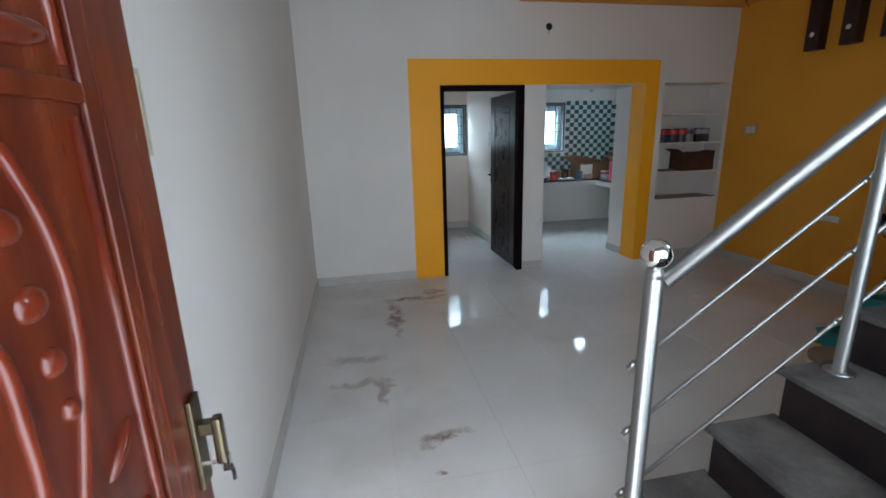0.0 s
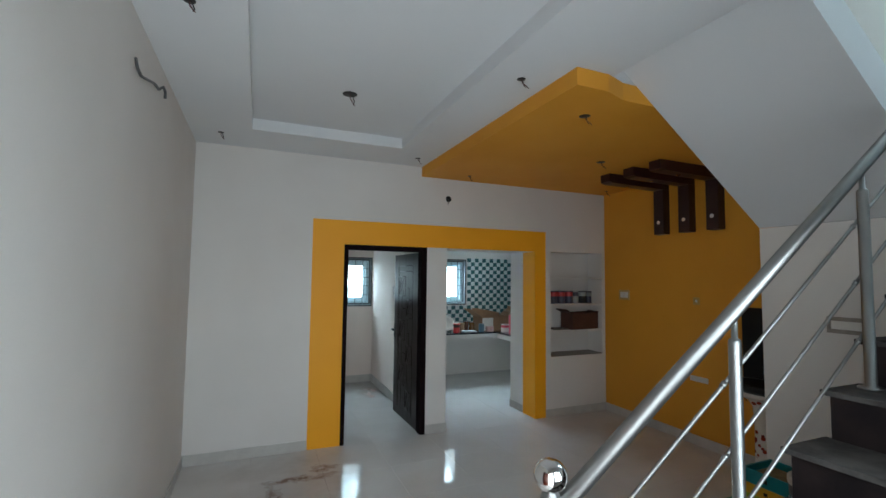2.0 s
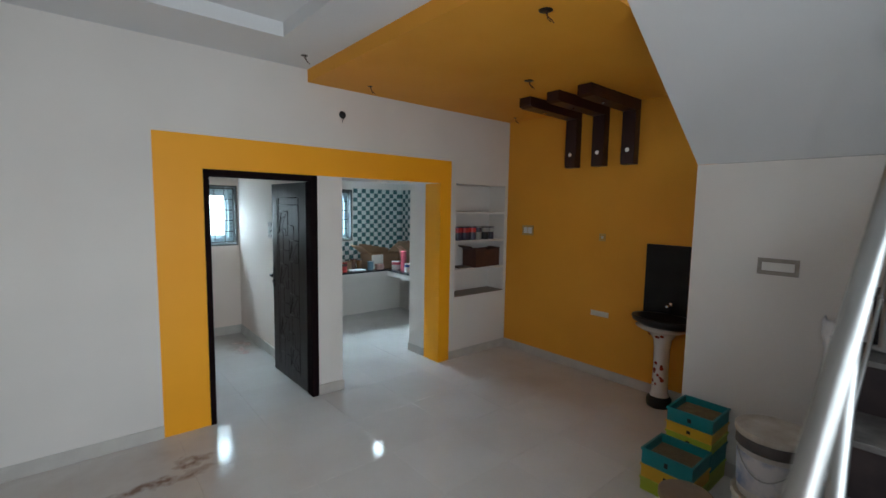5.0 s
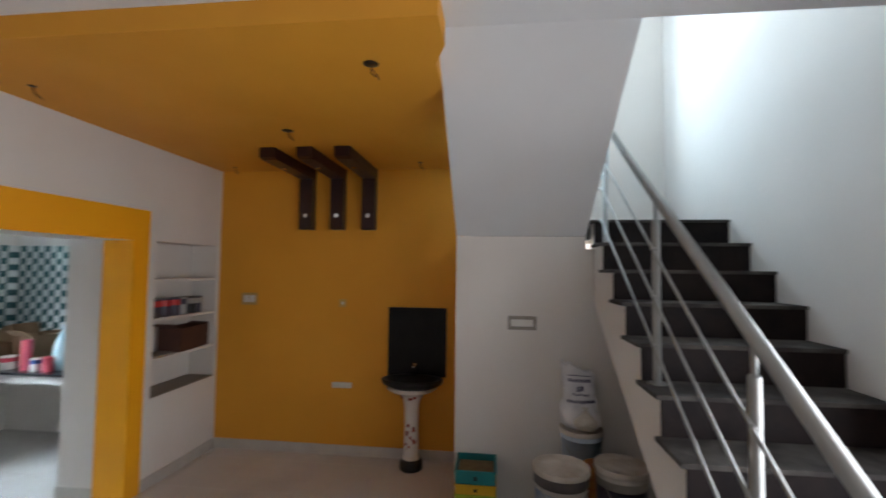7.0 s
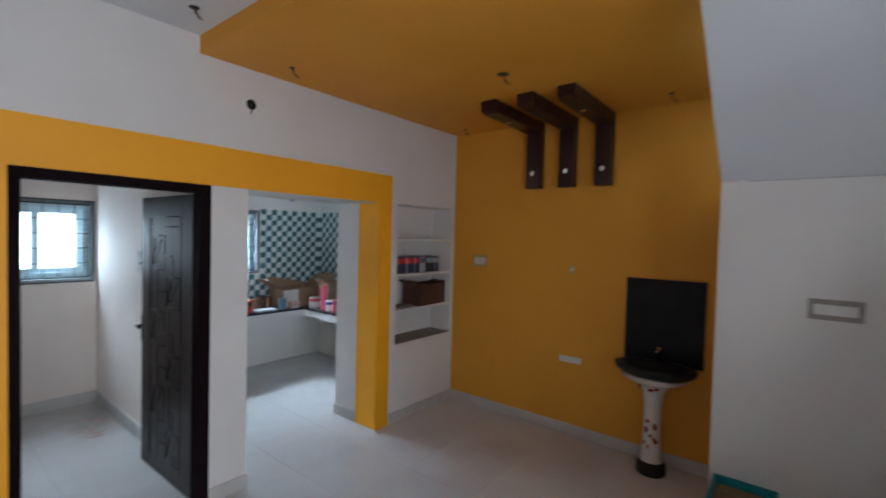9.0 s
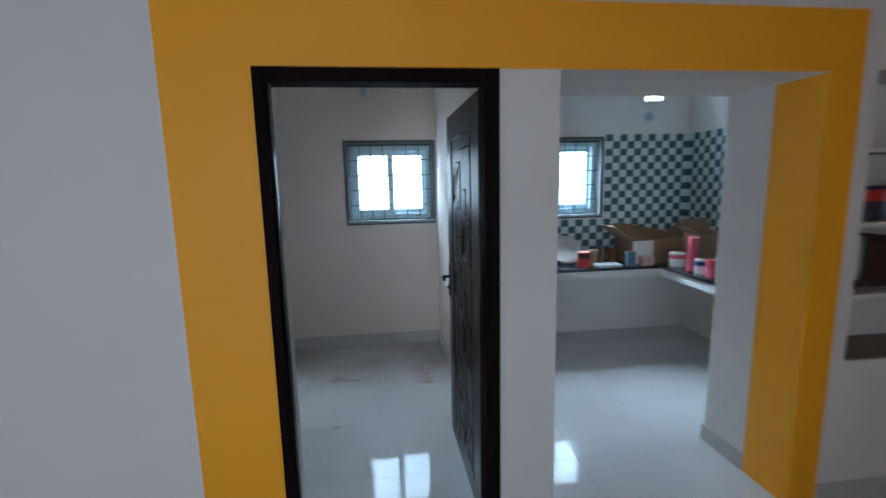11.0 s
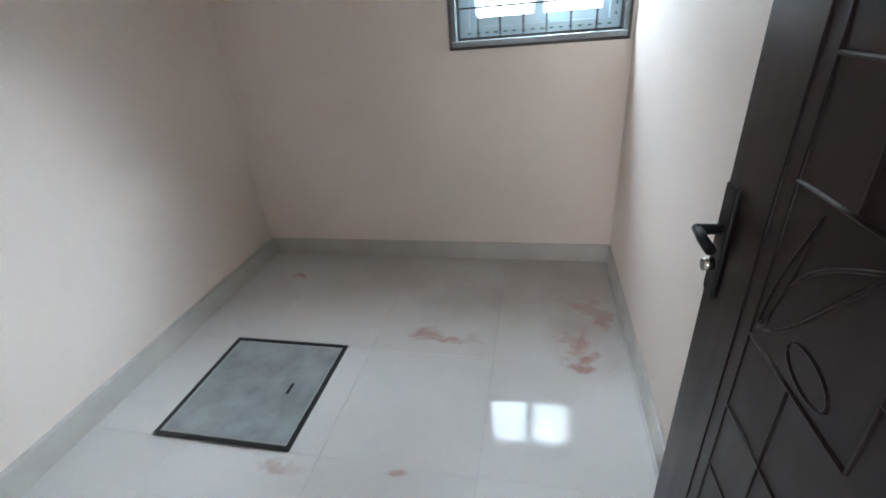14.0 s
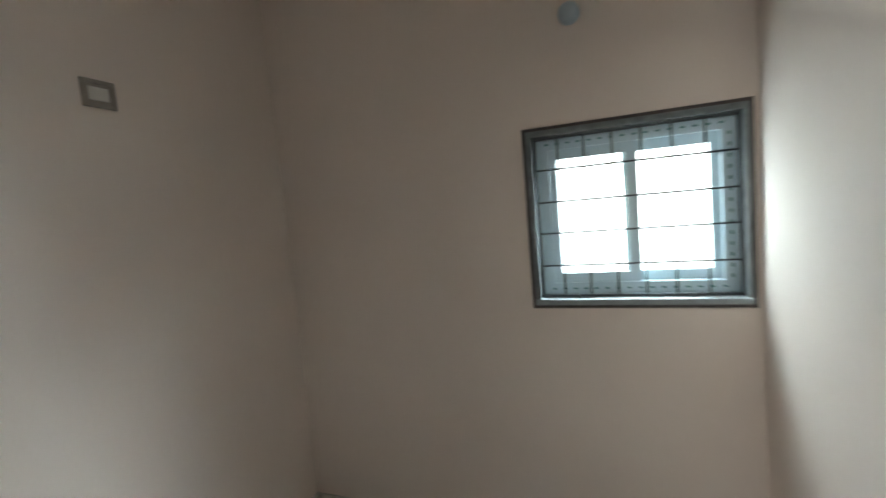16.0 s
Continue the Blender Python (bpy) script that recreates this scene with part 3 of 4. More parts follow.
UA, UB = 0.667, 0.395
strip(door, UA, 0.10, UA, 1.88, 0.006)
strip(door, 0.705, 0.10, 0.705, 1.88, 0.006)
strip(door, 0.165, 0.10, 0.165, 1.88, 0.006)
for v in (1.885, 1.815):
    strip(door, UA, v, 0.20, v, 0.007)
for v in (1.505, 0.955, 0.405):
    carved_block(door, UA, v, 0.237, 0.245)
    strip(door, 0.550, v, 0.550, v - 0.300, 0.006)
    strip(door, UA, v - 0.155, UB, v - 0.155, 0.007)
for v in (1.245, 0.695, 0.145):
    carved_block(door, UB, v, 0.221, 0.218)
    strip(door, UB, v, UB, v + 0.218, 0.007)
    strip(door, 0.430, v + 0.363, 0.290, v + 0.363, 0.007)
    strip(door, 0.283, v + 0.218, 0.283, v + 0.358, 0.006)
    if v > 0.3:
        strip(door, 0.340, v, 0.340, v - 0.332, 0.006)
hd = part("handle_plate", bbox(FX - 0.008, 0.800, 0.925, FX, 0.845, 1.135, w=0.004), BLACK, door, "black handle plate")
part("lever", join(tube([(FX - 0.008, 0.822, 1.055), (FX - 0.05, 0.822, 1.055)], 0.010, 10), tube([(FX - 0.045, 0.828, 1.055), (FX - 0.048, 0.79, 1.053), (FX - 0.045, 0.755, 1.048)], 0.009, 10)), BLACK, hd)
part("key_knob", tube([(FX - 0.008, 0.822, 0.985), (FX - 0.026, 0.822, 0.985)], 0.012, 10), CHROME, hd)
part("hinge", tube([(0.004, -0.004, 0.25), (0.004, -0.004, 0.35)], 0.007, 8), BLACK, door)
part("hinge", tube([(0.004, -0.004, 1.65), (0.004, -0.004, 1.75)], 0.007, 8), BLACK, door)

# ---------------------------------------------------------------- entrance door
ed = thing("door_2", "polished reddish teak entrance door with carved panels, standing open", "door", at=(0.04, -4.74, 0.012), kind=S, turn=-0.3)
EW, EH, EF = 0.945, 2.08, 0.045
part("leaf", bbox(0, 0, 0, EF - 0.012, EW, EH, w=0.004), TEAK, ed)
for r in ((EF - 0.012, 0.755, 0, EF, EW, EH), (EF - 0.012, 0, 0, EF, 0.15, EH), (EF - 0.012, 0.15, 0, EF, 0.755, 0.2), (EF - 0.012, 0.15, EH - 0.16, EF, 0.755, EH),
          (EF - 0.012, 0.15, 1.64, EF, 0.755, 1.672)):
    part("stile" if r[5] - r[2] > 1 else "rail", bbox(*r, w=0.004), TEAK, ed)
SHINE = mat("carved_teak", (0.16, 0.026, 0.008), 0.16, (0.08, 0.010, 0.004), 3, 40, 0.05, mix=0.7)
for u in (0.728, 0.183):
    part("moulding", tube([(EF - 0.010, u, 0.22), (EF - 0.010, u, 1.62)], 0.010, 8), SHINE, ed)
    part("moulding", tube([(EF - 0.010, u, 1.692), (EF - 0.010, u, 1.90)], 0.010, 8), SHINE, ed)
part("moulding", tube([(EF - 0.004, 0.80, 0.05), (EF - 0.004, 0.80, 2.03)], 0.006, 8), TEAK, ed)


def pod(u, v, a, b, tilt=0.0):
    """A carved half-round petal on the panel."""
    bm = bmesh.new()
    bmesh.ops.create_uvsphere(bm, u_segments=20, v_segments=10, radius=1.0)
    for f in bm.faces:
        f.smooth = True
    bmesh.ops.transform(bm, verts=bm.verts, matrix=Matrix.Translation((EF - 0.014, u, v)) @ Matrix.Rotation(tilt, 4, "X") @ Matrix.Diagonal((0.016, a, b, 1)))
    part("petal", bm, SHINE, ed)


for u, v, a, b, t in ((0.535, 1.485, 0.038, 0.026, -0.3), (0.553, 1.380, 0.030, 0.026, 0.2), (0.562, 1.293, 0.022, 0.022, 0.2), (0.645, 1.725, 0.080, 0.022, 0.1),
                      (0.655, 1.085, 0.012, 0.055, -0.9), (0.66, 1.83, 0.05, 0.018, 0.5), (0.57, 1.215, 0.016, 0.018, 0.0), (0.43, 1.52, 0.03, 0.022, 0.3), (0.42, 1.25, 0.03, 0.02, 0)):
    pod(u, v, a, b, t)


def rib(pts, r):
    """A carved rib through a few points, rounded off."""
    c = [Vector((EF - 0.011, u, v)) for u, v in pts]
    fine = []
    for i in range(len(c) - 1):
        p0, p1, p2, p3 = c[max(i - 1, 0)], c[i], c[i + 1], c[min(i + 2, len(c) - 1)]
        for k in range(6):
            q = k / 6
            fine.append(0.5 * ((2 * p1) + (p2 - p0) * q + (2 * p0 - 5 * p1 + 4 * p2 - p3) * q * q + (3 * p1 - p0 - 3 * p2 + p3) * q ** 3))
    part("carved_rib", tube(fine + [c[-1]], r, 8), SHINE, ed)


rib([(0.50, 1.63), (0.561, 1.581), (0.586, 1.535), (0.609, 1.48), (0.623, 1.404), (0.623, 1.335), (0.613, 1.267), (0.584, 1.172), (0.551, 1.082), (0.50, 0.93), (0.47, 0.75)], 0.011)
rib([(0.40, 1.44), (0.478, 1.353), (0.488, 1.258), (0.486, 1.143), (0.45, 1.0), (0.41, 0.8)], 0.010)
rib([(0.69, 0.95), (0.69, 0.75), (0.62, 0.55), (0.52, 0.45)], 0.010)
hp = part("handle_plate", bbox(EF, 0.878, 0.79, EF + 0.012, 0.932, 1.02, w=0.003), BRONZE, ed, "antique brass handle plate")
part("lever", join(bbox(EF + 0.012, 0.89, 0.925, EF + 0.055, 0.918, 0.955, w=0.004), bbox(EF + 0.040, 0.888, 0.845, EF + 0.062, 0.918, 0.965, w=0.007)), BRONZE, hp)
part("key", join(boxes((EF + 0.012, 0.903, 0.838, EF + 0.05, 0.907, 0.85)), boxes((EF + 0.05, 0.894, 0.822, EF + 0.066, 0.910, 0.862))), CHROME, hp, "small steel key")
part("key_tag", tube([(EF + 0.064, 0.905, 0.83), (EF + 0.066, 0.912, 0.805), (EF + 0.064, 0.917, 0.78)], 0.005, 6), BLACK, hp, "black key tag")

# ---------------------------------------------------------------- stair railing
RY = -3.735
rail = thing("stair_railing", "stainless steel tube railing with a polished ball on the newel", "railing")


def rz(x):
    return 1.125 + 0.705 * (x - 1.335)


NX = 1.325
nw = part("newel_post", lathe([(0, 0), (0.045, 0), (0.045, 0.006), (0.0275, 0.010), (0.0275, 0.975), (0.0255, 0.980), (0.0255, 0.986), (0.0275, 0.990), (0.026, 0.999), (0.018, 1.02), (0, 1.02)], NX, RY, R), STEEL, rail, "brushed steel newel post")
bm = bmesh.new()
bmesh.ops.create_uvsphere(bm, u_segments=32, v_segments=20, radius=0.045)
bmesh.ops.translate(bm, verts=bm.verts, vec=(NX, RY, 1.243))
for f in bm.faces:
    f.smooth = True
part("ball", bm, CHROME, nw, "mirror polished steel ball")
HY, BY, HZ = RY - 0.010, RY + 0.024, 0.026
DROPS = (0.215, 0.452, 0.692)
part("handrail", tube([(NX + 0.02, HY, rz(NX + 0.02) + HZ), (3.95, HY, rz(3.95) + HZ), (4.02, HY, rz(4.00) + HZ), (4.6, HY, rz(4.02) + HZ)], 0.0250, 20), STEEL, rail, "thick brushed steel handrail")
for x, k in ((2.08, 4), (2.91, 7), (3.92, 11)):
    h = rz(x) + HZ - 0.02 - k * R
    part("post", lathe([(0, 0), (0.045, 0), (0.045, 0.005), (0.040, 0.009), (0.0200, 0.010), (0.0200, h - 0.096), (0.0185, h - 0.089), (0.0150, h - 0.084), (0.0100, h - 0.082), (0.0100, h)], x, RY, k * R), STEEL, rail, "brushed steel post with base collar and slim neck")
for dz in DROPS:
    part("rail_bar", tube([(NX - 0.045, BY, rz(NX - 0.045) - dz), (3.95, BY, rz(3.95) - dz), (4.5, BY, rz(3.98) - dz)], 0.0072, 10), STEEL, rail, "thin steel rail")
for x in (NX, 2.08, 2.91, 3.92):
    for dz in DROPS:
        if rz(x) - dz > 0.3:
            part("joint_sleeve", tube([(x - 0.036, BY, rz(x - 0.036) - dz), (x - 0.020, BY, rz(x - 0.018) - dz)], 0.0100, 10), STEEL, rail)

# ---------------------------------------------------------------- alcove
for y in (-0.92, -1.25, -1.58):
    b = thing("decor_bracket", "dark maroon wooden l-shaped bracket from ceiling to wall", "bracket", group="ceiling brackets")
    part("arm", bevel(prism([(4.10, YZ), (X5 - 0.001, YZ), (X5 - 0.001, YZ - 0.11), (4.15, YZ - 0.10), (4.10, YZ - 0.085)], y - 0.138, y), 0.004), MAROON, b)
    part("drop", bbox(X5 - 0.10, y - 0.138, 2.29, X5, y, YZ - 0.11, w=0.004), MAROON, b)
    part("spot_hole", tube([(4.42, y - 0.069, YZ - 0.1085), (4.42, y - 0.069, YZ - 0.115)], 0.022, 16), CHROME, b, "small chrome lamp socket")
    part("spot_hole", tube([(X5 - 0.10, y - 0.069, 2.43), (X5 - 0.106, y - 0.069, 2.43)], 0.022, 16), CHROME, b, "small chrome lamp socket")

slab = solid("basin_backsplash", bbox(X5 - 0.02, -2.456, 0.82, X5, -1.866, 1.505, w=0.002), GRANITE, "black granite splashback slab behind the basin", "splashback")
basin = thing("wash_basin", "pedestal wash basin with black bowl and floral white pedestal", "wash basin", at=(4.80, -2.15, 0))
part("pedestal_base", lathe([(0, 0), (0.105, 0), (0.11, 0.02), (0.108, 0.075), (0.085, 0.10), (0, 0.10)]), BLACK, basin, "black glazed foot")
part("pedestal", lathe([(0.085, 0.10), (0.072, 0.14), (0.066, 0.35), (0.068, 0.55), (0.08, 0.64), (0.12, 0.70), (0.20, 0.735), (0.24, 0.76), (0, 0.76)]), CERAMIC, basin, "white ceramic pedestal with floral print")
bm = lathe([(0.02, 0.76), (0.20, 0.762), (0.265, 0.80), (0.275, 0.835), (0.268, 0.845), (0.235, 0.84), (0.20, 0.80), (0.12, 0.765), (0, 0.764)])
bmesh.ops.scale(bm, verts=bm.verts, vec=(0.72, 1.08, 1))
part("bowl", bm, BLACK, basin, "black glazed bowl")
part("tap", join(tube([(0.13, 0.0, 0.84), (0.13, 0, 0.92), (0.10, 0, 0.945), (0.04, 0, 0.94)], 0.011, 10), tube([(0.13, 0, 0.92), (0.13, 0, 0.965)], 0.017, 10)), CHROME, basin, "chrome tap")
FLOWER = mat("floral_print", (0.42, 0.06, 0.03), 0.2, (0.10, 0.05, 0.04), 30, 80, 0.0)
rng = random.Random(4)
for k in range(16):
    a = math.pi + rng.uniform(-0.75, 0.75)
    z = 0.20 + 0.022 * k if k < 11 else 0.685 + rng.uniform(-0.006, 0.012)
    r = 0.0695 if k < 11 else 0.135
    bm = bmesh.new()
    bmesh.ops.create_circle(bm, cap_ends=True, segments=7, radius=rng.uniform(0.012, 0.021))
    tilt = 90 if k < 11 else 125
    bmesh.ops.transform(bm, verts=bm.verts, matrix=pose(r * math.cos(a), r * math.sin(a), z) @ Matrix.Rotation(a, 4, "Z") @ Matrix.Rotation(radians(tilt), 4, "Y"))
    part("flower_print", bm, FLOWER, basin)

for k, z in enumerate((1.083, 1.43, 1.775)):
    solid("niche_shelf", bbox(4.102, 0.004, z - 0.022, 4.948, 0.279, z, w=0.003), WHITE, "white plastered shelf slab in the wall niche", "shelf", group="niche shelves")
solid("niche_ledge", bbox(4.103, 0.002, 0.752, 4.947, 0.279, 0.762, w=0.002), mat("brown_stone", (0.16, 0.12, 0.09), 0.5, (0.22, 0.18, 0.14), 10, 80), "brown stone ledge at the foot of the niche", "ledge")


def can(x, y, z, r, h, top, body, label, name="paint_can", cat="can", group="", band=None):
    c = thing(name, label, cat, at=(x, y, z), group=group)
    part("body", lathe([(0, 0), (r, 0), (r, 0.004), (r * 0.97, 0.008), (r * 0.97, h - 0.012), (r, h - 0.006), (r, h), (r * 0.9, h), (r * 0.88, h - 0.006), (0, h - 0.006)], seg=20), body, c)
    if band:
        part("label_band", lathe([(r * 0.985, h * 0.58), (r * 0.985, h * 0.9)], seg=20), band, c)
    part("lid", lathe([(0, h - 0.002), (r * 0.86, h - 0.002), (r * 0.86, h - 0.006)], seg=20), top, c)
    return c


NAVY = mat("navy_label", (0.02, 0.02, 0.05), 0.35, (0.05, 0.04, 0.06), 14, 80)
for x in (4.21, 4.335, 4.46):
    can(x, 0.10, 1.43, 0.058, 0.165, STEEL, NAVY, "dark navy paint can with a red band on the niche shelf", group="cans on the niche shelf", band=RED)
can(4.575, 0.11, 1.43, 0.052, 0.165, BLACK, GREY, "grey and black paint can on the niche shelf", group="cans on the niche shelf", band=NAVY)
can(4.69, 0.10, 1.43, 0.055, 0.165, STEEL, BLACK, "black paint can with pale label on the niche shelf", group="cans on the niche shelf", band=GREY)
can(4.81, 0.12, 1.43, 0.05, 0.16, STEEL, NAVY, "dark paint can at the end of the niche shelf", group="cans on the niche shelf", band=GREY)
BROWNBOX = mat("brown_carton", (0.085, 0.034, 0.022), 0.65, (0.05, 0.02, 0.014), 6, 60)
cb = thing("carton", "reddish brown carton with torn open flaps in the niche", "box", at=(4.68, 0.14, 1.083), turn=6)
part("body", bevel(boxes((-0.24, -0.11, 0, 0.24, -0.104, 0.22), (-0.24, 0.104, 0, 0.24, 0.11, 0.22), (-0.24, -0.104, 0, -0.234, 0.104, 0.22), (0.234, -0.104, 0, 0.24, 0.104, 0.22), (-0.234, -0.104, 0, 0.234, 0.104, 0.006)), 0.001, 1), BROWNBOX, cb)
for s, tilt in ((-1, 25), (1, 15)):
    bm = bbox(-0.004, -0.10, 0, 0.004, 0.10, 0.11, w=0.001)
    bmesh.ops.transform(bm, verts=bm.verts, matrix=Matrix.Translation((s * 0.236, 0, 0.222)) @ Matrix.Rotation(radians(s * (90 - tilt)), 4, "Y"))
    part("flap", bm, BROWNBOX, cb)
solid("cloth_rag", bbox(4.22, 0.06, 1.0832, 4.42, 0.2, 1.103, w=0.008), mat("dirty_cloth", (0.18, 0.15, 0.13), 0.9, (0.1, 0.08, 0.07), 20, 80, 0.3), "folded dirty brown cloth on the niche shelf", "cloth")
can(4.15, 0.15, 1.083, 0.03, 0.15, BLUE, BLUE, "small blue spray bottle on the niche shelf", name="spray_bottle", cat="bottle")


def switch_box(name, label, x, y, z, w, h, facing, inner, cells=1, rim=BOXMETAL):
    """A flush wiring box; facing is the turn of its face (0: towards -y)."""
    s = thing(name, label, "switch box", at=(x, y, z), turn=facing)
    d = 0.012
    t = 0.014
    part("rim", boxes((-w / 2, -d, -h / 2, -w / 2 + t, 0, h / 2), (w / 2 - t, -d, -h / 2, w / 2, 0, h / 2), (-w / 2 + t, -d, h / 2 - t, w / 2 - t, 0, h / 2), (-w / 2 + t, -d, -h / 2, w / 2 - t, 0, -h / 2 + t)), rim, s)
    part("back_plate", boxes((-w / 2 + t, -0.004, -h / 2 + t, w / 2 - t, 0, h / 2 - t)), rim, s)
    iw = (w - 2 * t - 0.01) / cells
    for k in range(cells):
        a = -w / 2 + t + 0.005 + k * iw
        part("switch_plate", bbox(a + 0.004, -0.010, -h / 2 + t + 0.012, a + iw - 0.004, -0.004, h / 2 - t - 0.012, w=0.002), inner, s)
    return s


switch_box("switch_box", "bare galvanised switch box with white plate on the yellow wall", X5, -0.355, 1.56, 0.17, 0.125, 90 - 180, PLASTIC_W, 2, rim=mat("cream_plastic", (0.55, 0.36, 0.12), 0.5))
switch_box("switch_box", "small round-cornered cream socket plate on the yellow wall", X5, -1.375, 1.535, 0.07, 0.08, -90, PLASTIC_W, 1, rim=mat("pale_ochre", (0.6, 0.38, 0.1), 0.5))
switch_box("socket_plate", "long white socket plate low on the yellow wall", X5, -1.386, 0.70, 0.205, 0.055, -90, PLASTIC_W, 1, rim=PLASTIC_W)
switch_box("switch_box", "flush grey switch box with white plate below the landing", 4.05, -3.141, 1.488, 0.216, 0.105, -90, PLASTIC_W, 1)
switch_box("switch_box", "bare grey wiring box high on the cream wall", 0.118, 1.735, 2.28, 0.115, 0.10, 90, PLASTIC_W, 1)
switch_box("switch_box", "unfinished switch box with white plates on the entrance side wall", 0.0, -3.68, 1.66, 0.20, 0.20, 90, PLASTIC_W, 2, rim=mat("dusty_box", (0.5, 0.44, 0.33), 0.6))

sp = thing("switch_board", "white modular switch board frame with exposed sockets, no cover", "switch board", at=(2.408, 1.283, 1.53), turn=-90)
BOARD = mat("dusty_white_plastic", (0.66, 0.60, 0.58), 0.5, (0.52, 0.44, 0.42), 20, 80, 0.04)
part("back_box", boxes((-0.100, -0.010, -0.082, 0.100, 0, 0.082)), mat("rusty_brown", (0.13, 0.07, 0.045), 0.7, (0.22, 0.12, 0.06), 25), sp, "rust brown wiring box behind the frame")
rows_ = [(-0.112, z0_, 0.112, z1_) for z0_, z1_ in ((-0.092, -0.076), (-0.056, -0.042), (0.042, 0.056), (0.076, 0.092))]
posts_ = [(a, z0_, b, z1_) for a, b in ((-0.112, -0.104), (-0.082, -0.016), (0.010, 0.074), (0.100, 0.112)) for z0_, z1_ in ((-0.076, -0.056), (0.056, 0.076))]
part("frame_plate", bevel(boxes(*[(a, -0.020, b, c, -0.010, d) for a, b, c, d in rows_ + posts_], (-0.112, -0.020, -0.042, -0.088, -0.010, 0.042), (0.086, -0.020, -0.042, 0.112, -0.010, 0.042), (-0.088, -0.019, -0.008, 0.086, -0.010, 0.008)), 0.0015, 1), BOARD, sp, "pale plastic mounting frame with open slots")
for x, z, w, h in ((-0.050, 0.025, 0.072, 0.032), (0.018, 0.025, 0.040, 0.034), (0.062, 0.025, 0.040, 0.034), (-0.050, -0.025, 0.072, 0.034), (0.018, -0.025, 0.040, 0.034), (0.062, -0.025, 0.040, 0.034)):
    part("switch_module", bbox(x - w / 2, -0.030, z - h / 2, x + w / 2, -0.010, z + h / 2, w=0.003), PLASTIC_W, sp)
part("rocker", bbox(-0.070, -0.035, 0.012, -0.034, -0.030, 0.034, w=0.002), PLASTIC_W, sp, "glossy rocker switch")
for x, z in ((-0.052, -0.014), (-0.060, -0.029), (-0.044, -0.029)):
    part("socket_hole", tube([(x, -0.0305, z), (x, -0.0312, z)], 0.003, 8), BLACK, sp)
part("loose_wire", tube([(0.004, -0.022, -0.002), (0.006, -0.034, -0.008), (0.004, -0.036, -0.022)], 0.004, 6), BLACK, sp, "short black wire end")
for x in (-0.035, 0.025, 0.075):
    for z in (0.066, -0.066):
        part("screw", tube([(x, -0.0105, z), (x, -0.0125, z)], 0.004, 8), BOXMETAL, sp)

HOLDER = mat("blue_white_plastic", (0.50, 0.58, 0.64), 0.3, (0.42, 0.5, 0.56), 8)
for (x, y, z, lab) in ((1.735, BACK, 2.53, "white batten lamp holder on the cream wall"), (4.655, BACK, 2.29, "white batten lamp holder on the kitchen wall")):
    lh = thing("lamp_holder", lab, "lamp holder", at=(x, y, z))
    bm = lathe([(0, 0), (0.046, 0), (0.046, 0.010), (0.043, 0.028), (0.034, 0.046), (0.018, 0.056), (0, 0.058)], seg=24)
    bmesh.ops.transform(bm, verts=bm.verts, matrix=Matrix.Rotation(radians(90), 4, "X"))
    part("holder", bm, HOLDER, lh)


def wire(name, pts, r=0.004, label="", cat="cable", material=None):
    return solid(name, tube(pts, r, 6), material or BLACK, label, cat)


def ceiling_hole(x, y, z, r, dx=0.02, dy=-0.03, drop=0.07, colour=None):
    h = thing("light_point", "unfinished round ceiling light hole with loose wires", "light point", at=(x, y, z), group="ceiling light points")
    # No hole is cut: a black disc carries the shade inside it.
    part("hole_rim", lathe([(0, -0.003), (r * 0.85, -0.003), (r, -0.001), (r, 0)], seg=18), BLACK, h, "black disc for the shade in the open hole")
    part("wire", tube([(0, 0, 0), (dx * 0.2, dy * 0.2, -drop * 0.4), (dx, dy, -drop * 0.8), (dx * 1.6, dy * 1.2, -drop)], 0.0028, 6), mat("wire_red", (0.10, 0.03, 0.03), 0.5), h)
    part("wire", tube([(r * 0.3, 0, 0), (r * 0.5 + dx * 0.4, -dy * 0.2, -drop * 0.5), (dx * 0.5 + 0.01, dy * 0.7, -drop * 0.85)], 0.0028, 6), BLACK, h)


ceiling_hole(1.18, -1.48, 3.13, 0.055, drop=0.1)
for x, y in ((0.24, -0.41), (2.13, -0.34), (2.09, -2.41), (0.25, -2.47)):
    ceiling_hole(x, y, CZ, 0.028)
for x, y, r in ((2.69, -2.30, 0.04), (3.685, -1.375, 0.042), (2.78, -0.27, 0.022), (4.80, -0.26, 0.02), (4.72, -2.21, 0.025)):
    ceiling_hole(x, y, YZ, r)
wh = thing("wall_light_point", "dark round wiring hole with loose wires on the wall", "light point", at=(2.64, 0, 2.684))
# Flat black disc in place of the wiring hole's shaded inside.
bm = lathe([(0, 0.004), (0.032, 0.004), (0.036, 0)], seg=18)
bmesh.ops.transform(bm, verts=bm.verts, matrix=Matrix.Rotation(radians(90), 4, "X"))
part("hole_rim", bm, BLACK, wh)
part("wire", tube([(0, 0, 0), (-0.005, -0.03, -0.03), (-0.02, -0.035, -0.075)], 0.003, 6), BLACK, wh)
wire("loose_cable", [(0.004, -2.245, 2.81), (0.012, -2.24, 2.765), (0.014, -2.17, 2.752), (0.014, -2.05, 2.785), (0.012, -1.88, 2.835), (0.016, -1.78, 2.84), (0.03, -1.73, 2.875), (0.032, -1.68, 2.865), (0.03, -1.665, 2.83)], 0.008,
     "grey flexible conduit with loose wires on the wall", "cable", mat("grey_conduit", (0.12, 0.12, 0.12), 0.5))

# ---------------------------------------------------------------- things under the stairs


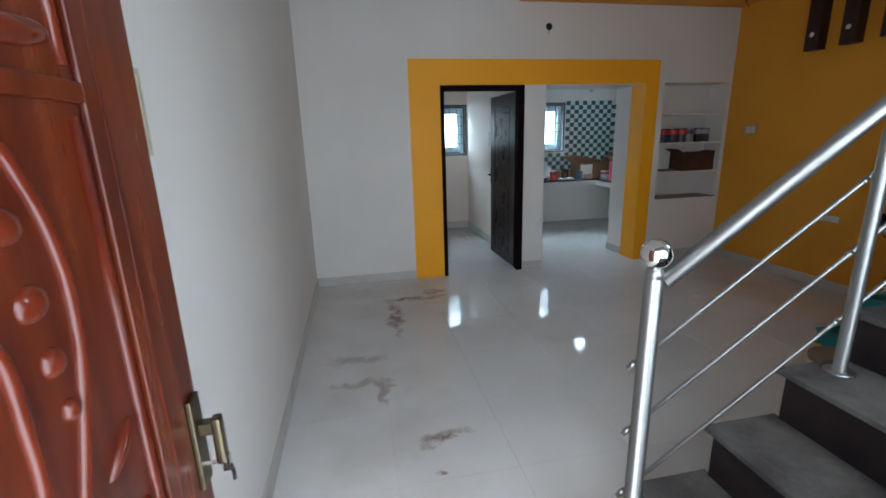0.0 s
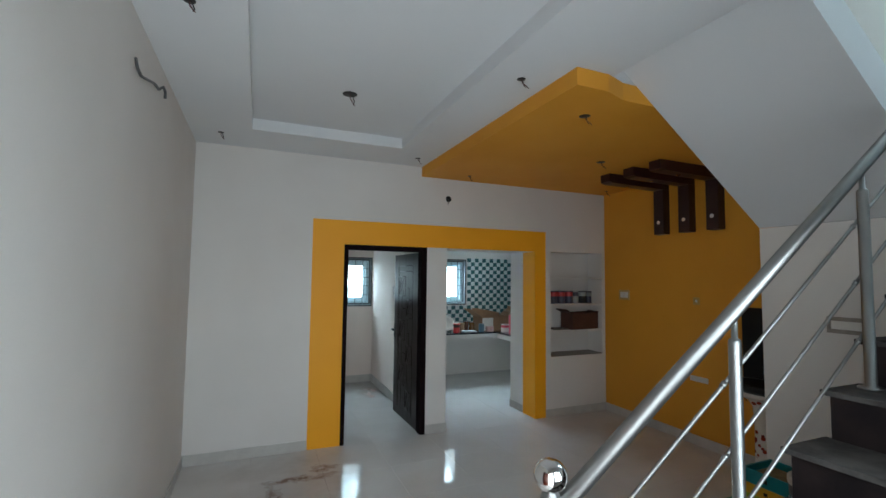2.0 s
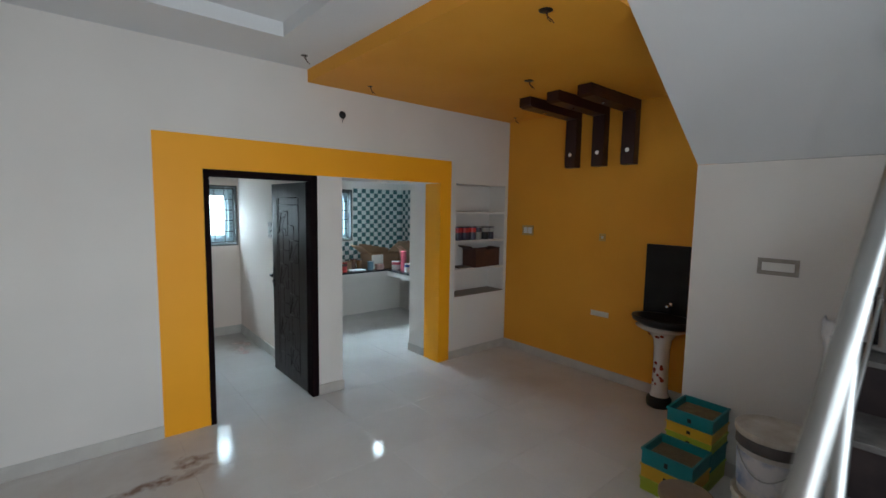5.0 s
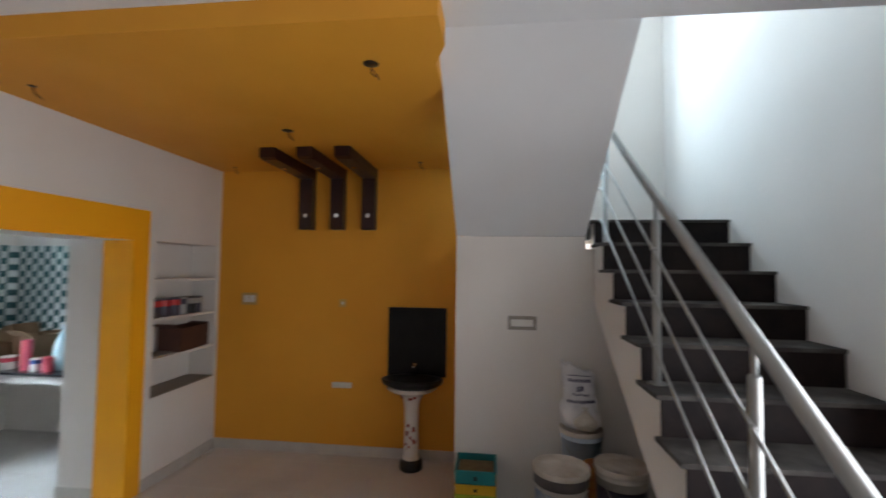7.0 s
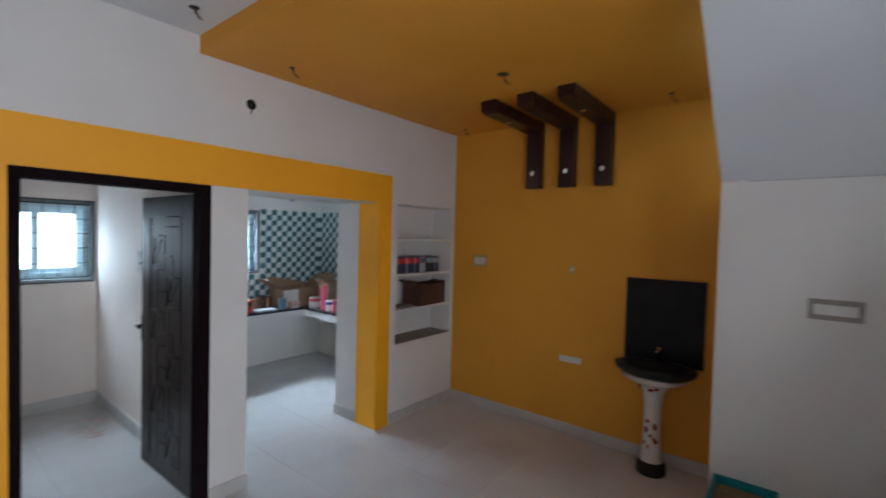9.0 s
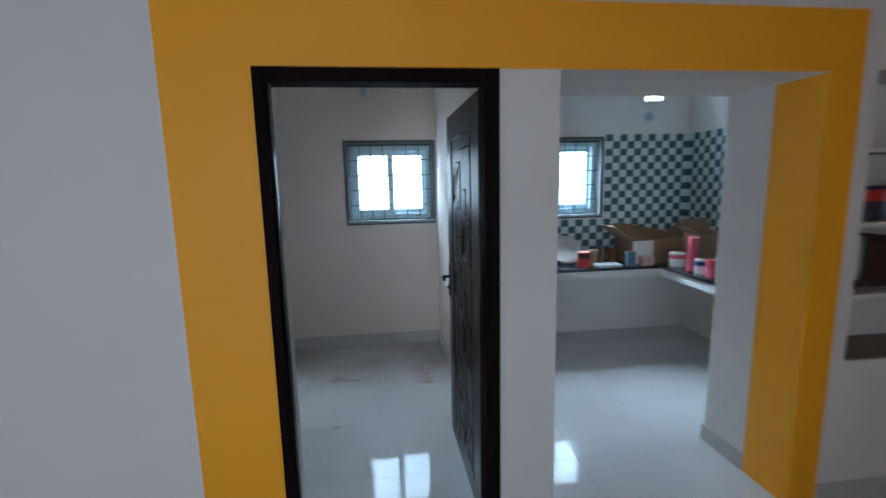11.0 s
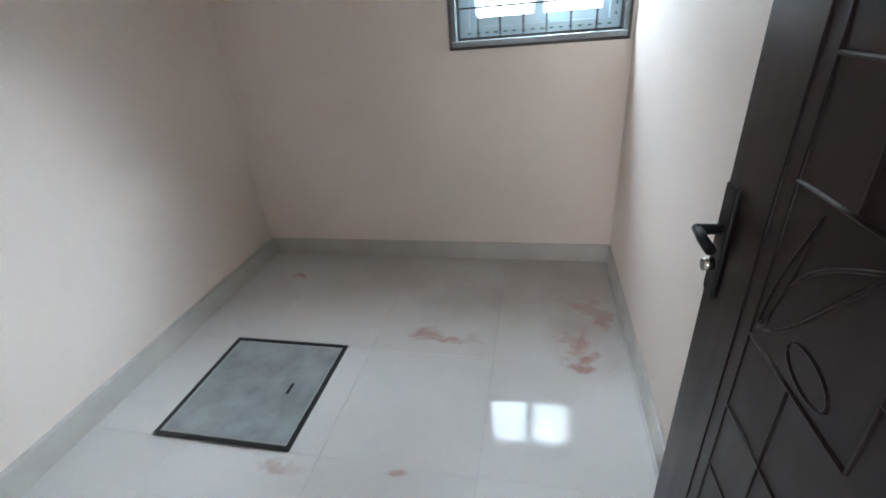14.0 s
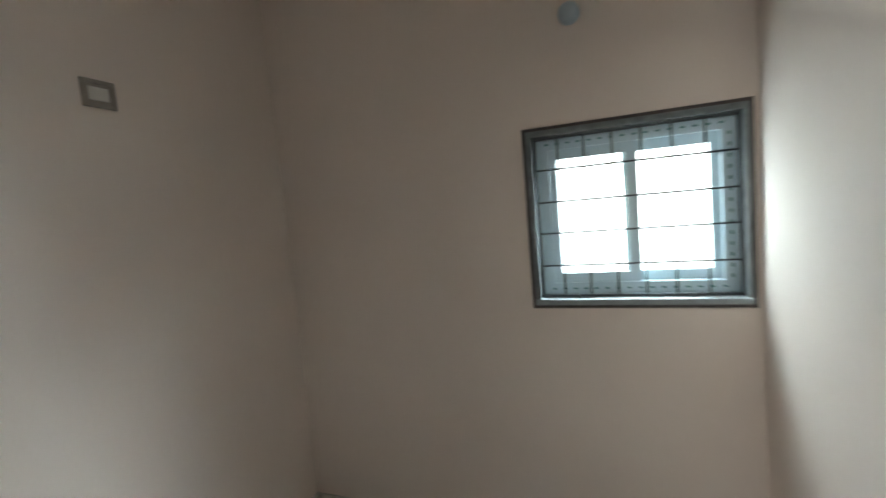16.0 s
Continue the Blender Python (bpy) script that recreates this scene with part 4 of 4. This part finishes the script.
def crate(x0, y0, x1, y1, z0, z1, material, label):
    c = thing("plastic_crate", label, "crate", at=((x0 + x1) / 2, (y0 + y1) / 2, z0), group="stacked crates")
    a, b, h, t = (x1 - x0) / 2, (y1 - y0) / 2, z1 - z0, 0.008
    part("body", bevel(boxes((-a, -b, 0, a, b, 0.008), (-a, -b, 0.008, -a + t, b, h), (a - t, -b, 0.008, a, b, h), (-a + t, -b, 0.008, a - t, -b + t, h), (-a + t, b - t, 0.008, a - t, b, h)), 0.0015, 1), material, c)
    part("rim", boxes((-a - 0.006, -b - 0.006, h - 0.012, -a, b + 0.006, h), (a, -b - 0.006, h - 0.012, a + 0.006, b + 0.006, h), (-a, -b - 0.006, h - 0.012, a, -b, h), (-a, b, h - 0.012, a, b + 0.006, h)), material, c)
    # The side is solid; a black strip on it stands for a slot's shade.
    part("slot", boxes((-a - 0.002, -0.012, h * 0.3, -a - 0.0005, 0.012, h * 0.6)), BLACK, c, "black strip for the shade of a slot in the crate side")
    return c


CA = (3.735, -2.945, 4.035, -2.66)
for z0, z1, m, l in ((0, 0.125, LIME, "lime green plastic crate at the bottom of the stack"), (0.125, 0.25, TEAL, "teal plastic crate in a stack by the wall"), (0.25, 0.32, LIME, "lime green plastic crate in a stack by the wall"),
                     (0.32, 0.39, YPLAST, "yellow plastic crate in a stack by the wall"), (0.39, 0.485, TEAL, "open teal plastic crate on top of the stack")):
    crate(*CA, z0, z1, m, l)
solid("earth_fill", bbox(3.747, -2.933, 0.399, 4.023, -2.672, 0.445, w=0.01), mat("brown_scrap", (0.16, 0.09, 0.04), 0.8, (0.25, 0.18, 0.08), 20, 60, 0.4, distance=0.02), "brown scraps lying in the open teal crate", "scraps")
CB = (3.43, -2.95, 3.72, -2.64)
for z0, z1, m, l in ((0, 0.09, LIME, "lime green plastic crate on the floor"), (0.09, 0.18, YPLAST, "yellow plastic crate on a lime one"), (0.18, 0.285, TEAL, "open teal plastic crate on a low stack")):
    crate(*CB, z0, z1, m, l)
solid("earth_fill", bbox(3.442, -2.938, 0.189, 3.708, -2.652, 0.235, w=0.01), mat("brown_scrap_low", (0.13, 0.08, 0.04), 0.8, (0.2, 0.14, 0.07), 20, 60, 0.4, distance=0.02), "brown scraps lying in the low teal crate", "scraps")


def bucket(x, y, z, r, h, body, lid, label, band=None, collar=None):
    b = thing("paint_bucket", label, "bucket", at=(x, y, z), group="buckets under the stairs")
    part("body", lathe([(0, 0), (r * 0.86, 0), (r * 0.88, 0.01), (r * 0.97, h * 0.8), (r, h * 0.8), (r, h * 0.84), (r * 0.97, h * 0.85), (r * 0.985, h - 0.02)], seg=36), body, b)
    part("lid", lathe([(r * 1.03, h - 0.03), (r * 1.05, h - 0.025), (r * 1.05, h), (r * 1.0, h + 0.004), (r * 0.95, h - 0.008), (r * 0.6, h - 0.006), (0, h - 0.004)], seg=36), lid, b)
    if band:
        part("label", lathe([(r * 0.905, h * 0.12), (r * 0.958, h * 0.66)], seg=36), band, b, "coloured printed label")
    if collar:
        part("collar", lathe([(r * 0.995, h * 0.74), (r * 1.012, h * 0.75), (r * 1.012, h * 0.90), (r * 0.995, h * 0.91)], seg=36), collar, b, "dark ridged rim below the lid")
    part("handle", tube([(r * math.cos(a) * 1.02, r * math.sin(a) * 1.02 * 0.99, h * 0.72 - 0.12 * math.sin((a - 2.2) / 1.9 * math.pi)) for a in (2.2 + 1.9 * k / 12 for k in range(13))], 0.003, 6), STEEL, b)
    return b


PRINT = mat("bucket_print", (0.03, 0.12, 0.34), 0.4, (0.62, 0.6, 0.6), 7, 40, 0.0, mix=1.0)
LIDW = mat("dusty_lid", (0.62, 0.58, 0.52), 0.6, (0.42, 0.35, 0.27), 9, 70, 0.08, mix=0.65)
bucket(3.38, -3.335, 0, 0.160, 0.35, PLASTIC_W, LIDW, "white paint bucket with coloured print", PRINT)
bucket(3.38, -3.335, 0.354, 0.163, 0.355, PLASTIC_W, LIDW, "white paint bucket with dusty lid on another bucket", PRINT, mat("dusty_black_rim", (0.05, 0.045, 0.045), 0.6, (0.14, 0.12, 0.11), 12, 70))
bucket(3.55, -3.735, 0, 0.155, 0.33, GREY, LIDW, "grey paint bucket under the stairs")
bucket(3.55, -3.735, 0.334, 0.160, 0.335, mat("dusty_bucket", (0.36, 0.33, 0.29), 0.6, (0.5, 0.46, 0.4), 8, 60), LIDW, "dusty grey-brown bucket with tilted lid", NAVY)
bucket(3.07, -3.05, 0, 0.13, 0.33, PLASTIC_W, mat("brown_lid", (0.25, 0.18, 0.12), 0.6, (0.18, 0.12, 0.08), 6), "white bucket with brown dusty lid", PRINT)
bucket(3.885, -3.55, 0, 0.145, 0.44, GREY, LIDW, "grey bucket against the wall")
bucket(3.885, -3.55, 0.444, 0.145, 0.33, mat("pale_blue_plastic", (0.32, 0.42, 0.52), 0.5, (0.45, 0.5, 0.56), 5), LIDW, "pale blue bucket below a cement bag")
bag = thing("cement_bag", "crumpled white woven bag with dark print standing on a bucket", "bag", at=(3.905, -3.55, 0.778))
bm = bmesh.new()
rings = []
SH = 0.45
for i in range(19):
    q = i / 18
    wide = 0.132 - 0.030 * q + 0.008 * math.sin(9 * q)
    deep = 0.108 * (1 - q) ** 0.75 + 0.022
    if i == 0:
        wide, deep = 0.105, 0.10
    ring = []
    for k in range(40):
        a = 2 * math.pi * k / 40
        ca, sa = math.cos(a), math.sin(a)
        ex = 0.72
        px, py = deep * math.copysign(abs(ca) ** ex, ca), wide * math.copysign(abs(sa) ** ex, sa)
        crease = noise.noise(Vector((5 * ca, 5 * sa, 5 * q + 3))) + 0.7 * abs(noise.noise(Vector((9 * ca, 9 * sa, 14 * q)))) - 0.2
        s = 1 + (0.05 + 0.16 * q) * crease
        lean = -0.035 * q * q
        top = q ** 3 * (0.045 * sa + 0.012 * math.sin(5 * a) - 0.02)
        ring.append(bm.verts.new((px * s + lean, py * s + 0.03 * q, SH * q + top + (0.012 * crease if 0 < i else 0))))
    rings.append(ring)
for a_, b_ in zip(rings, rings[1:]):
    for k in range(40):
        bm.faces.new([a_[k], a_[(k + 1) % 40], b_[(k + 1) % 40], b_[k]]).smooth = True
bm.faces.new(rings[0])
inner = [bm.verts.new(v.co - Vector((0, 0, 0.03))) for v in rings[-1]]
for k in range(40):
    bm.faces.new([rings[-1][k], rings[-1][(k + 1) % 40], inner[(k + 1) % 40], inner[k]])
bm.faces.new(inner)
bmesh.ops.recalc_face_normals(bm, faces=bm.faces)
part("sack", bm, BAGM, bag)
rng = random.Random(11)
for z, span, count, h in ((0.375, 0.150, 1, 0.005), (0.340, 0.150, 8, 0.022), (0.285, 0.050, 2, 0.034), (0.245, 0.110, 6, 0.012), (0.200, 0.190, 9, 0.020)):
    for k in range(count):
        y = span * ((k + 0.5) / count - 0.5) + 0.03 * z / SH
        q = z / SH
        wide, deep = 0.132 - 0.030 * q, 0.108 * (1 - q) ** 0.75 + 0.022
        w = span * 0.62 / count if count > 1 else span
        x = -deep * 1.05 * max(0.0, 1 - (abs(y) / (wide * 1.02)) ** 2.6) ** 0.4 - 0.035 * q * q - 0.006
        bm = boxes((-0.004, -w / 2, -h / 2, 0.004, w / 2, h / 2))
        bmesh.ops.transform(bm, verts=bm.verts, matrix=Matrix.Translation((x, y, z + rng.uniform(-0.004, 0.004))) @ Matrix.Rotation(-y * 5, 4, "Z") @ Matrix.Rotation(0.24, 4, "Y"))
        part("print_mark", bm, INK, bag)


def small_sack(x, y, z, r, h, body, inside, label):
    """A short printed sack with a rolled, uneven open mouth."""
    c = thing("printed_sack", label, "sack", at=(x, y, z))
    bm = lathe([(0, 0), (r * 0.9, 0), (r * 1.05, h * 0.35), (r, h * 0.85), (r * 1.04, h), (r * 0.94, h), (r * 0.9, h * 0.8), (0, h * 0.7)], seg=28)
    for v in bm.verts:
        q = v.co.z / h
        d = noise.noise(v.co * 14 + Vector((3, 1, 5)))
        v.co.x *= 1 + 0.14 * d * min(1, q + 0.2)
        v.co.y *= 1 + 0.14 * d * min(1, q + 0.2)
        if q > 0.75:
            v.co.z += 0.10 * h * noise.noise(v.co * 9)
    part("sack", bm, body, c)
    # Black disc below the rim puts the mouth's inner shade into colour.
    part("fill", lathe([(0, h * 0.73), (r * 0.82, h * 0.72), (r * 0.86, h * 0.70)], seg=20), inside, c, "black disc for the shade in the open mouth")


STRIPES = mat("red_yellow_print", (0.22, 0.014, 0.012), 0.5, (0.42, 0.24, 0.02), 26, 40, 0.05, mix=0.5)
small_sack(3.655, -3.555, 0.0, 0.080, 0.62, STRIPES, BLACK, "red and yellow printed sack with an open dark mouth")


def bundle(x, y, z, r, label, material, lean=0.0):
    """A thin plastic bag tied in a knot round something soft."""
    c = thing("plastic_bundle", label, "plastic bag", at=(x, y, z))
    bm = bmesh.new()
    bmesh.ops.create_icosphere(bm, subdivisions=4, radius=r)
    for v in bm.verts:
        n_ = v.co.normalized()
        up = max(0.0, n_.z)
        a = math.atan2(n_.y, n_.x)
        crease = 0.05 * math.sin(7 * a + 2 * noise.noise(n_ * 3)) * (0.3 + up) + 0.14 * noise.noise(n_ * 4) + 0.05 * noise.noise(n_ * 11)
        v.co = n_ * r * (1 + crease)
        v.co.z = v.co.z * 0.72 + r * 0.45 * up ** 9
        v.co.y *= 1.15
    low = min(v.co.z for v in bm.verts)
    for v in bm.verts:
        v.co.z -= low
        v.co.x += lean * v.co.z
    for f in bm.faces:
        f.smooth = True
    part("wrapped_body", bm, material, c)
    top = max(v.co.z for v in c.children[0].data.vertices)
    part("knot", join(tube([(lean * top, -0.012, top - 0.006), (lean * top + 0.004, 0.004, top + 0.016), (lean * top, 0.020, top + 0.022)], 0.006, 8), tube([(lean * top, 0.010, top - 0.006), (lean * top, -0.006, top + 0.014), (lean * top + 0.006, -0.022, top + 0.018)], 0.005, 8)), material, c)


bundle(3.800, -3.565, 0.778, 0.072, "knotted cloudy plastic bag lying against the white cement bag", mat("cloudy_plastic", (0.62, 0.58, 0.50), 0.35, (0.45, 0.40, 0.33), 14, 60, 0.2))
bundle(3.93, -3.83, 0.0, 0.15, "dusty brown bundle on the floor behind the buckets", mat("dusty_brown_cloth", (0.36, 0.28, 0.20), 0.85, (0.25, 0.19, 0.14), 9, 60, 0.3))

# ---------------------------------------------------------------- small room floor hatch
HX0, HX1, HY0, HY1 = 0.444, 1.060, 1.120, 1.726
hatch = thing("floor_hatch", "grey floor access cover in a dark metal frame", "floor hatch")
t = 0.018
part("frame", boxes((HX0, HY0, 0.001, HX0 + t, HY1, 0.010), (HX1 - t, HY0, 0.001, HX1, HY1, 0.010), (HX0 + t, HY0, 0.001, HX1 - t, HY0 + t, 0.010), (HX0 + t, HY1 - t, 0.001, HX1 - t, HY1, 0.010)), BLACK, hatch, "dark metal frame")
part("inner_frame", boxes((HX0 + t, HY0 + t, 0.001, HX0 + t + 0.012, HY1 - t, 0.006), (HX1 - t - 0.012, HY0 + t, 0.001, HX1 - t, HY1 - t, 0.006), (HX0 + t + 0.012, HY0 + t, 0.001, HX1 - t - 0.012, HY0 + t + 0.012, 0.006),
                             (HX0 + t + 0.012, HY1 - t - 0.012, 0.001, HX1 - t - 0.012, HY1 - t, 0.006)), GREY, hatch)
part("cover", boxes((HX0 + t + 0.013, HY0 + t + 0.013, 0.001, HX1 - t - 0.013, HY1 - t - 0.013, 0.007)), mat("grey_cover", (0.32, 0.345, 0.345), 0.4, (0.20, 0.215, 0.215), 7, 60, 0.05, mix=0.8), hatch, "smooth grey cover plate")
part("pull", boxes((0.90, 1.39, 0.007, 0.913, 1.45, 0.011)), BLACK, hatch, "small dark pull slot")

# ---------------------------------------------------------------- kitchen
CT = 0.80
solid("counter_top", boxes((2.63, 2.18, CT - 0.028, XK, BACK, CT), (4.55, 0.59, CT - 0.028, XK, 2.18, CT)), mat("counter_granite", (0.02, 0.02, 0.024), 0.15, (0.05, 0.05, 0.055), 60, 160), "black polished granite kitchen counter in an l shape", "counter")
solid("counter_slab", boxes((2.63, 2.21, CT - 0.115, XK, BACK, CT - 0.028), (4.58, 0.59, CT - 0.115, XK, 2.21, CT - 0.028)), WHITE, "white plastered slab carrying the kitchen counter", "counter slab")
cell, rise = 0.0785, 0.0729
gv, wv = bmesh.new(), bmesh.new()
rows = 18
for i in range(-34, 0):
    for j in range(rows):
        x1, z0 = XK + 0.001 + (i + 1) * cell, CT + j * rise
        x0_, z1 = x1 - cell, z0 + rise
        if x0_ > 2.64 and not (x1 > 3.255 and x0_ < 4.170 and z1 > 1.25 and z0 < 2.09):
            box(gv if (i + j) % 2 else wv, x0_ + 0.0008, BACK - 0.007, z0 + 0.0008, x1 - 0.0008, BACK, z1 - 0.0008)
for i in range(27):
    for j in range(rows):
        y1, z0 = BACK - 0.008 - i * cell, CT + j * rise
        box(gv if (i + j) % 2 == 0 else wv, XK - 0.007, y1 - cell + 0.0008, z0 + 0.0008, XK, y1 - 0.0008, z0 + rise - 0.0008)
dado = thing("wall_tiles", "green and white chequered ceramic wall tiles above the counter", "wall tiles", kind=S)
tagged(part("green_tiles", gv, GREEN_T, dado), kind="stuff")
tagged(part("white_tiles", wv, WHITE_T, dado), kind="stuff")


def open_box(x, y, z, w, d, h, turn, label):
    c = thing("cardboard_box", label, "box", at=(x, y, z), turn=turn)
    a, b = w / 2, d / 2
    part("body", boxes((-a, -b, 0, a, b, 0.005), (-a, -b, 0.005, -a + 0.005, b, h), (a - 0.005, -b, 0.005, a, b, h), (-a + 0.005, -b, 0.005, a - 0.005, -b + 0.005, h), (-a + 0.005, b - 0.005, 0.005, a - 0.005, b, h)), CARD, c)
    for s in (-1, 1):
        bm = boxes((-0.003, -b, 0, 0.003, b, w * 0.42))
        bmesh.ops.transform(bm, verts=bm.verts, matrix=Matrix.Translation((s * a, 0, h)) @ Matrix.Rotation(radians(s * 55), 4, "Y"))
        part("flap", bm, CARD, c)
    bm = boxes((-a, -0.003, 0, a, 0.003, d * 0.45))
    bmesh.ops.transform(bm, verts=bm.verts, matrix=Matrix.Translation((0, b, h)) @ Matrix.Rotation(radians(-20), 4, "X"))
    part("flap", bm, CARD, c)
    return c


ob_ = open_box(4.59, 2.46, CT, 0.58, 0.32, 0.25, 4, "brown cardboard box with open flaps on the counter")
part("paper", boxes((-0.285, -0.166, 0.01, -0.06, -0.1625, 0.235)), PLASTIC_W, ob_, "white paper sheet on the box side")
open_box(4.96, 2.12, CT, 0.27, 0.28, 0.32, -8, "smaller brown cardboard box with a raised flap")
can(4.68, 1.90, CT, 0.046, 0.31, PINK, PINK, "tall pinkish red bottle on the counter", name="bottle", cat="bottle")
can(4.66, 1.62, CT, 0.05, 0.15, RED, PINK, "short red jar on the counter", name="jar", cat="jar")
can(4.70, 2.14, CT, 0.075, 0.13, PLASTIC_W, PLASTIC_W, "round white plastic tub on the counter", name="tub", cat="tub", band=PINK)
can(4.66, 1.76, CT, 0.05, 0.13, GREY, PLASTIC_W, "small pale tin on the counter", name="tin", cat="tin", band=BLUE)
can(4.285, 2.26, CT, 0.05, 0.14, GREY, mat("blue_grey_tin", (0.12, 0.2, 0.25), 0.4), "blue-grey tin on the counter", name="tin", cat="tin")
solid("small_box", bbox(4.375, 2.20, CT, 4.50, 2.28, CT + 0.09, w=0.003), mat("pink_white_box", (0.62, 0.42, 0.38), 0.6, (0.3, 0.15, 0.1), 15), "small pink and brown packet on the counter", "packet")
can(3.82, 2.30, CT, 0.060, 0.15, mat("orange_lid", (0.5, 0.2, 0.1), 0.4), RED, "red and orange jar on the counter", name="jar", cat="jar", band=BROWNBOX)
can(3.96, 2.40, CT, 0.055, 0.15, CARD, CARD, "brown jar on the counter", name="jar", cat="jar")
can(4.08, 2.47, CT, 0.05, 0.17, BLUE, mat("brown_glass", (0.12, 0.05, 0.03), 0.15), "brown glass jar with blue lid", name="jar", cat="jar")
can(4.19, 2.46, CT, 0.05, 0.15, BLUE, mat("amber_glass", (0.2, 0.09, 0.03), 0.15), "amber jar with blue lid", name="jar", cat="jar")
solid("newspaper", bevel(boxes((3.93, 2.20, CT, 4.17, 2.34, CT + 0.025)), 0.006), mat("newsprint", (0.55, 0.54, 0.52), 0.8, (0.3, 0.3, 0.32), 40), "folded newspaper lying on the counter", "newspaper")
pl = thing("steel_plate", "pale steel dish leaning among jars on the counter", "dish", at=(3.70, 2.52, CT))
bm = lathe([(0, 0.0), (0.12, 0.0), (0.17, 0.03), (0.172, 0.034), (0.12, 0.006), (0, 0.006)])
bmesh.ops.transform(bm, verts=bm.verts, matrix=Matrix.Translation((0, 0, 0.13)) @ Matrix.Rotation(radians(48), 4, "X"))
part("dish", bm, PLASTIC_W, pl)
pb = thing("plastic_bag", "white and turquoise plastic bag standing on the counter", "bag", at=(4.80, 1.55, CT))
bm = lathe([(0, 0), (0.12, 0), (0.14, 0.1), (0.12, 0.24), (0.07, 0.38), (0.03, 0.48), (0, 0.50)], seg=20)
for v in bm.verts:
    v.co += 0.02 * Vector(noise.noise_vector(v.co * 9))
    v.co.z = max(0, v.co.z)
part("sack", bm, mat("turquoise_bag", (0.55, 0.66, 0.70), 0.4, (0.2, 0.45, 0.5), 12, 60, 0.2), pb)

vent = thing("ventilator", "small barred ventilator opening high on the kitchen wall", "ventilator", kind=S)
part("vent_bar", boxes((4.693, BACK + 0.10, 2.45, 4.707, BACK + 0.12, 2.73)), UPVC, vent)
part("vent_bar", boxes((4.60, BACK + 0.122, 2.583, 4.80, BACK + 0.14, 2.597)), UPVC, vent)

# ---------------------------------------------------------------- floor
floor = thing("floor", "glossy pale grey vitrified tile floor with brown mud stains", "floor", kind=S)
part("bed", boxes((-0.2, FRONT - 0.23, -0.06, XL, BACK + 0.2, -0.004)), GROUT, floor)
tm = mesh_of("floor_tile", bbox(0.0006, 0.0006, -0.012, 0.5994, 0.5994, 0, w=0.0006), TILE)
for i in range(9):
    for j in range(13):
        ob = new("tile", tm)
        ob.location = (-0.013 + 0.6 * i, -4.88 + 0.6 * j, 0)
        ob.parent = floor
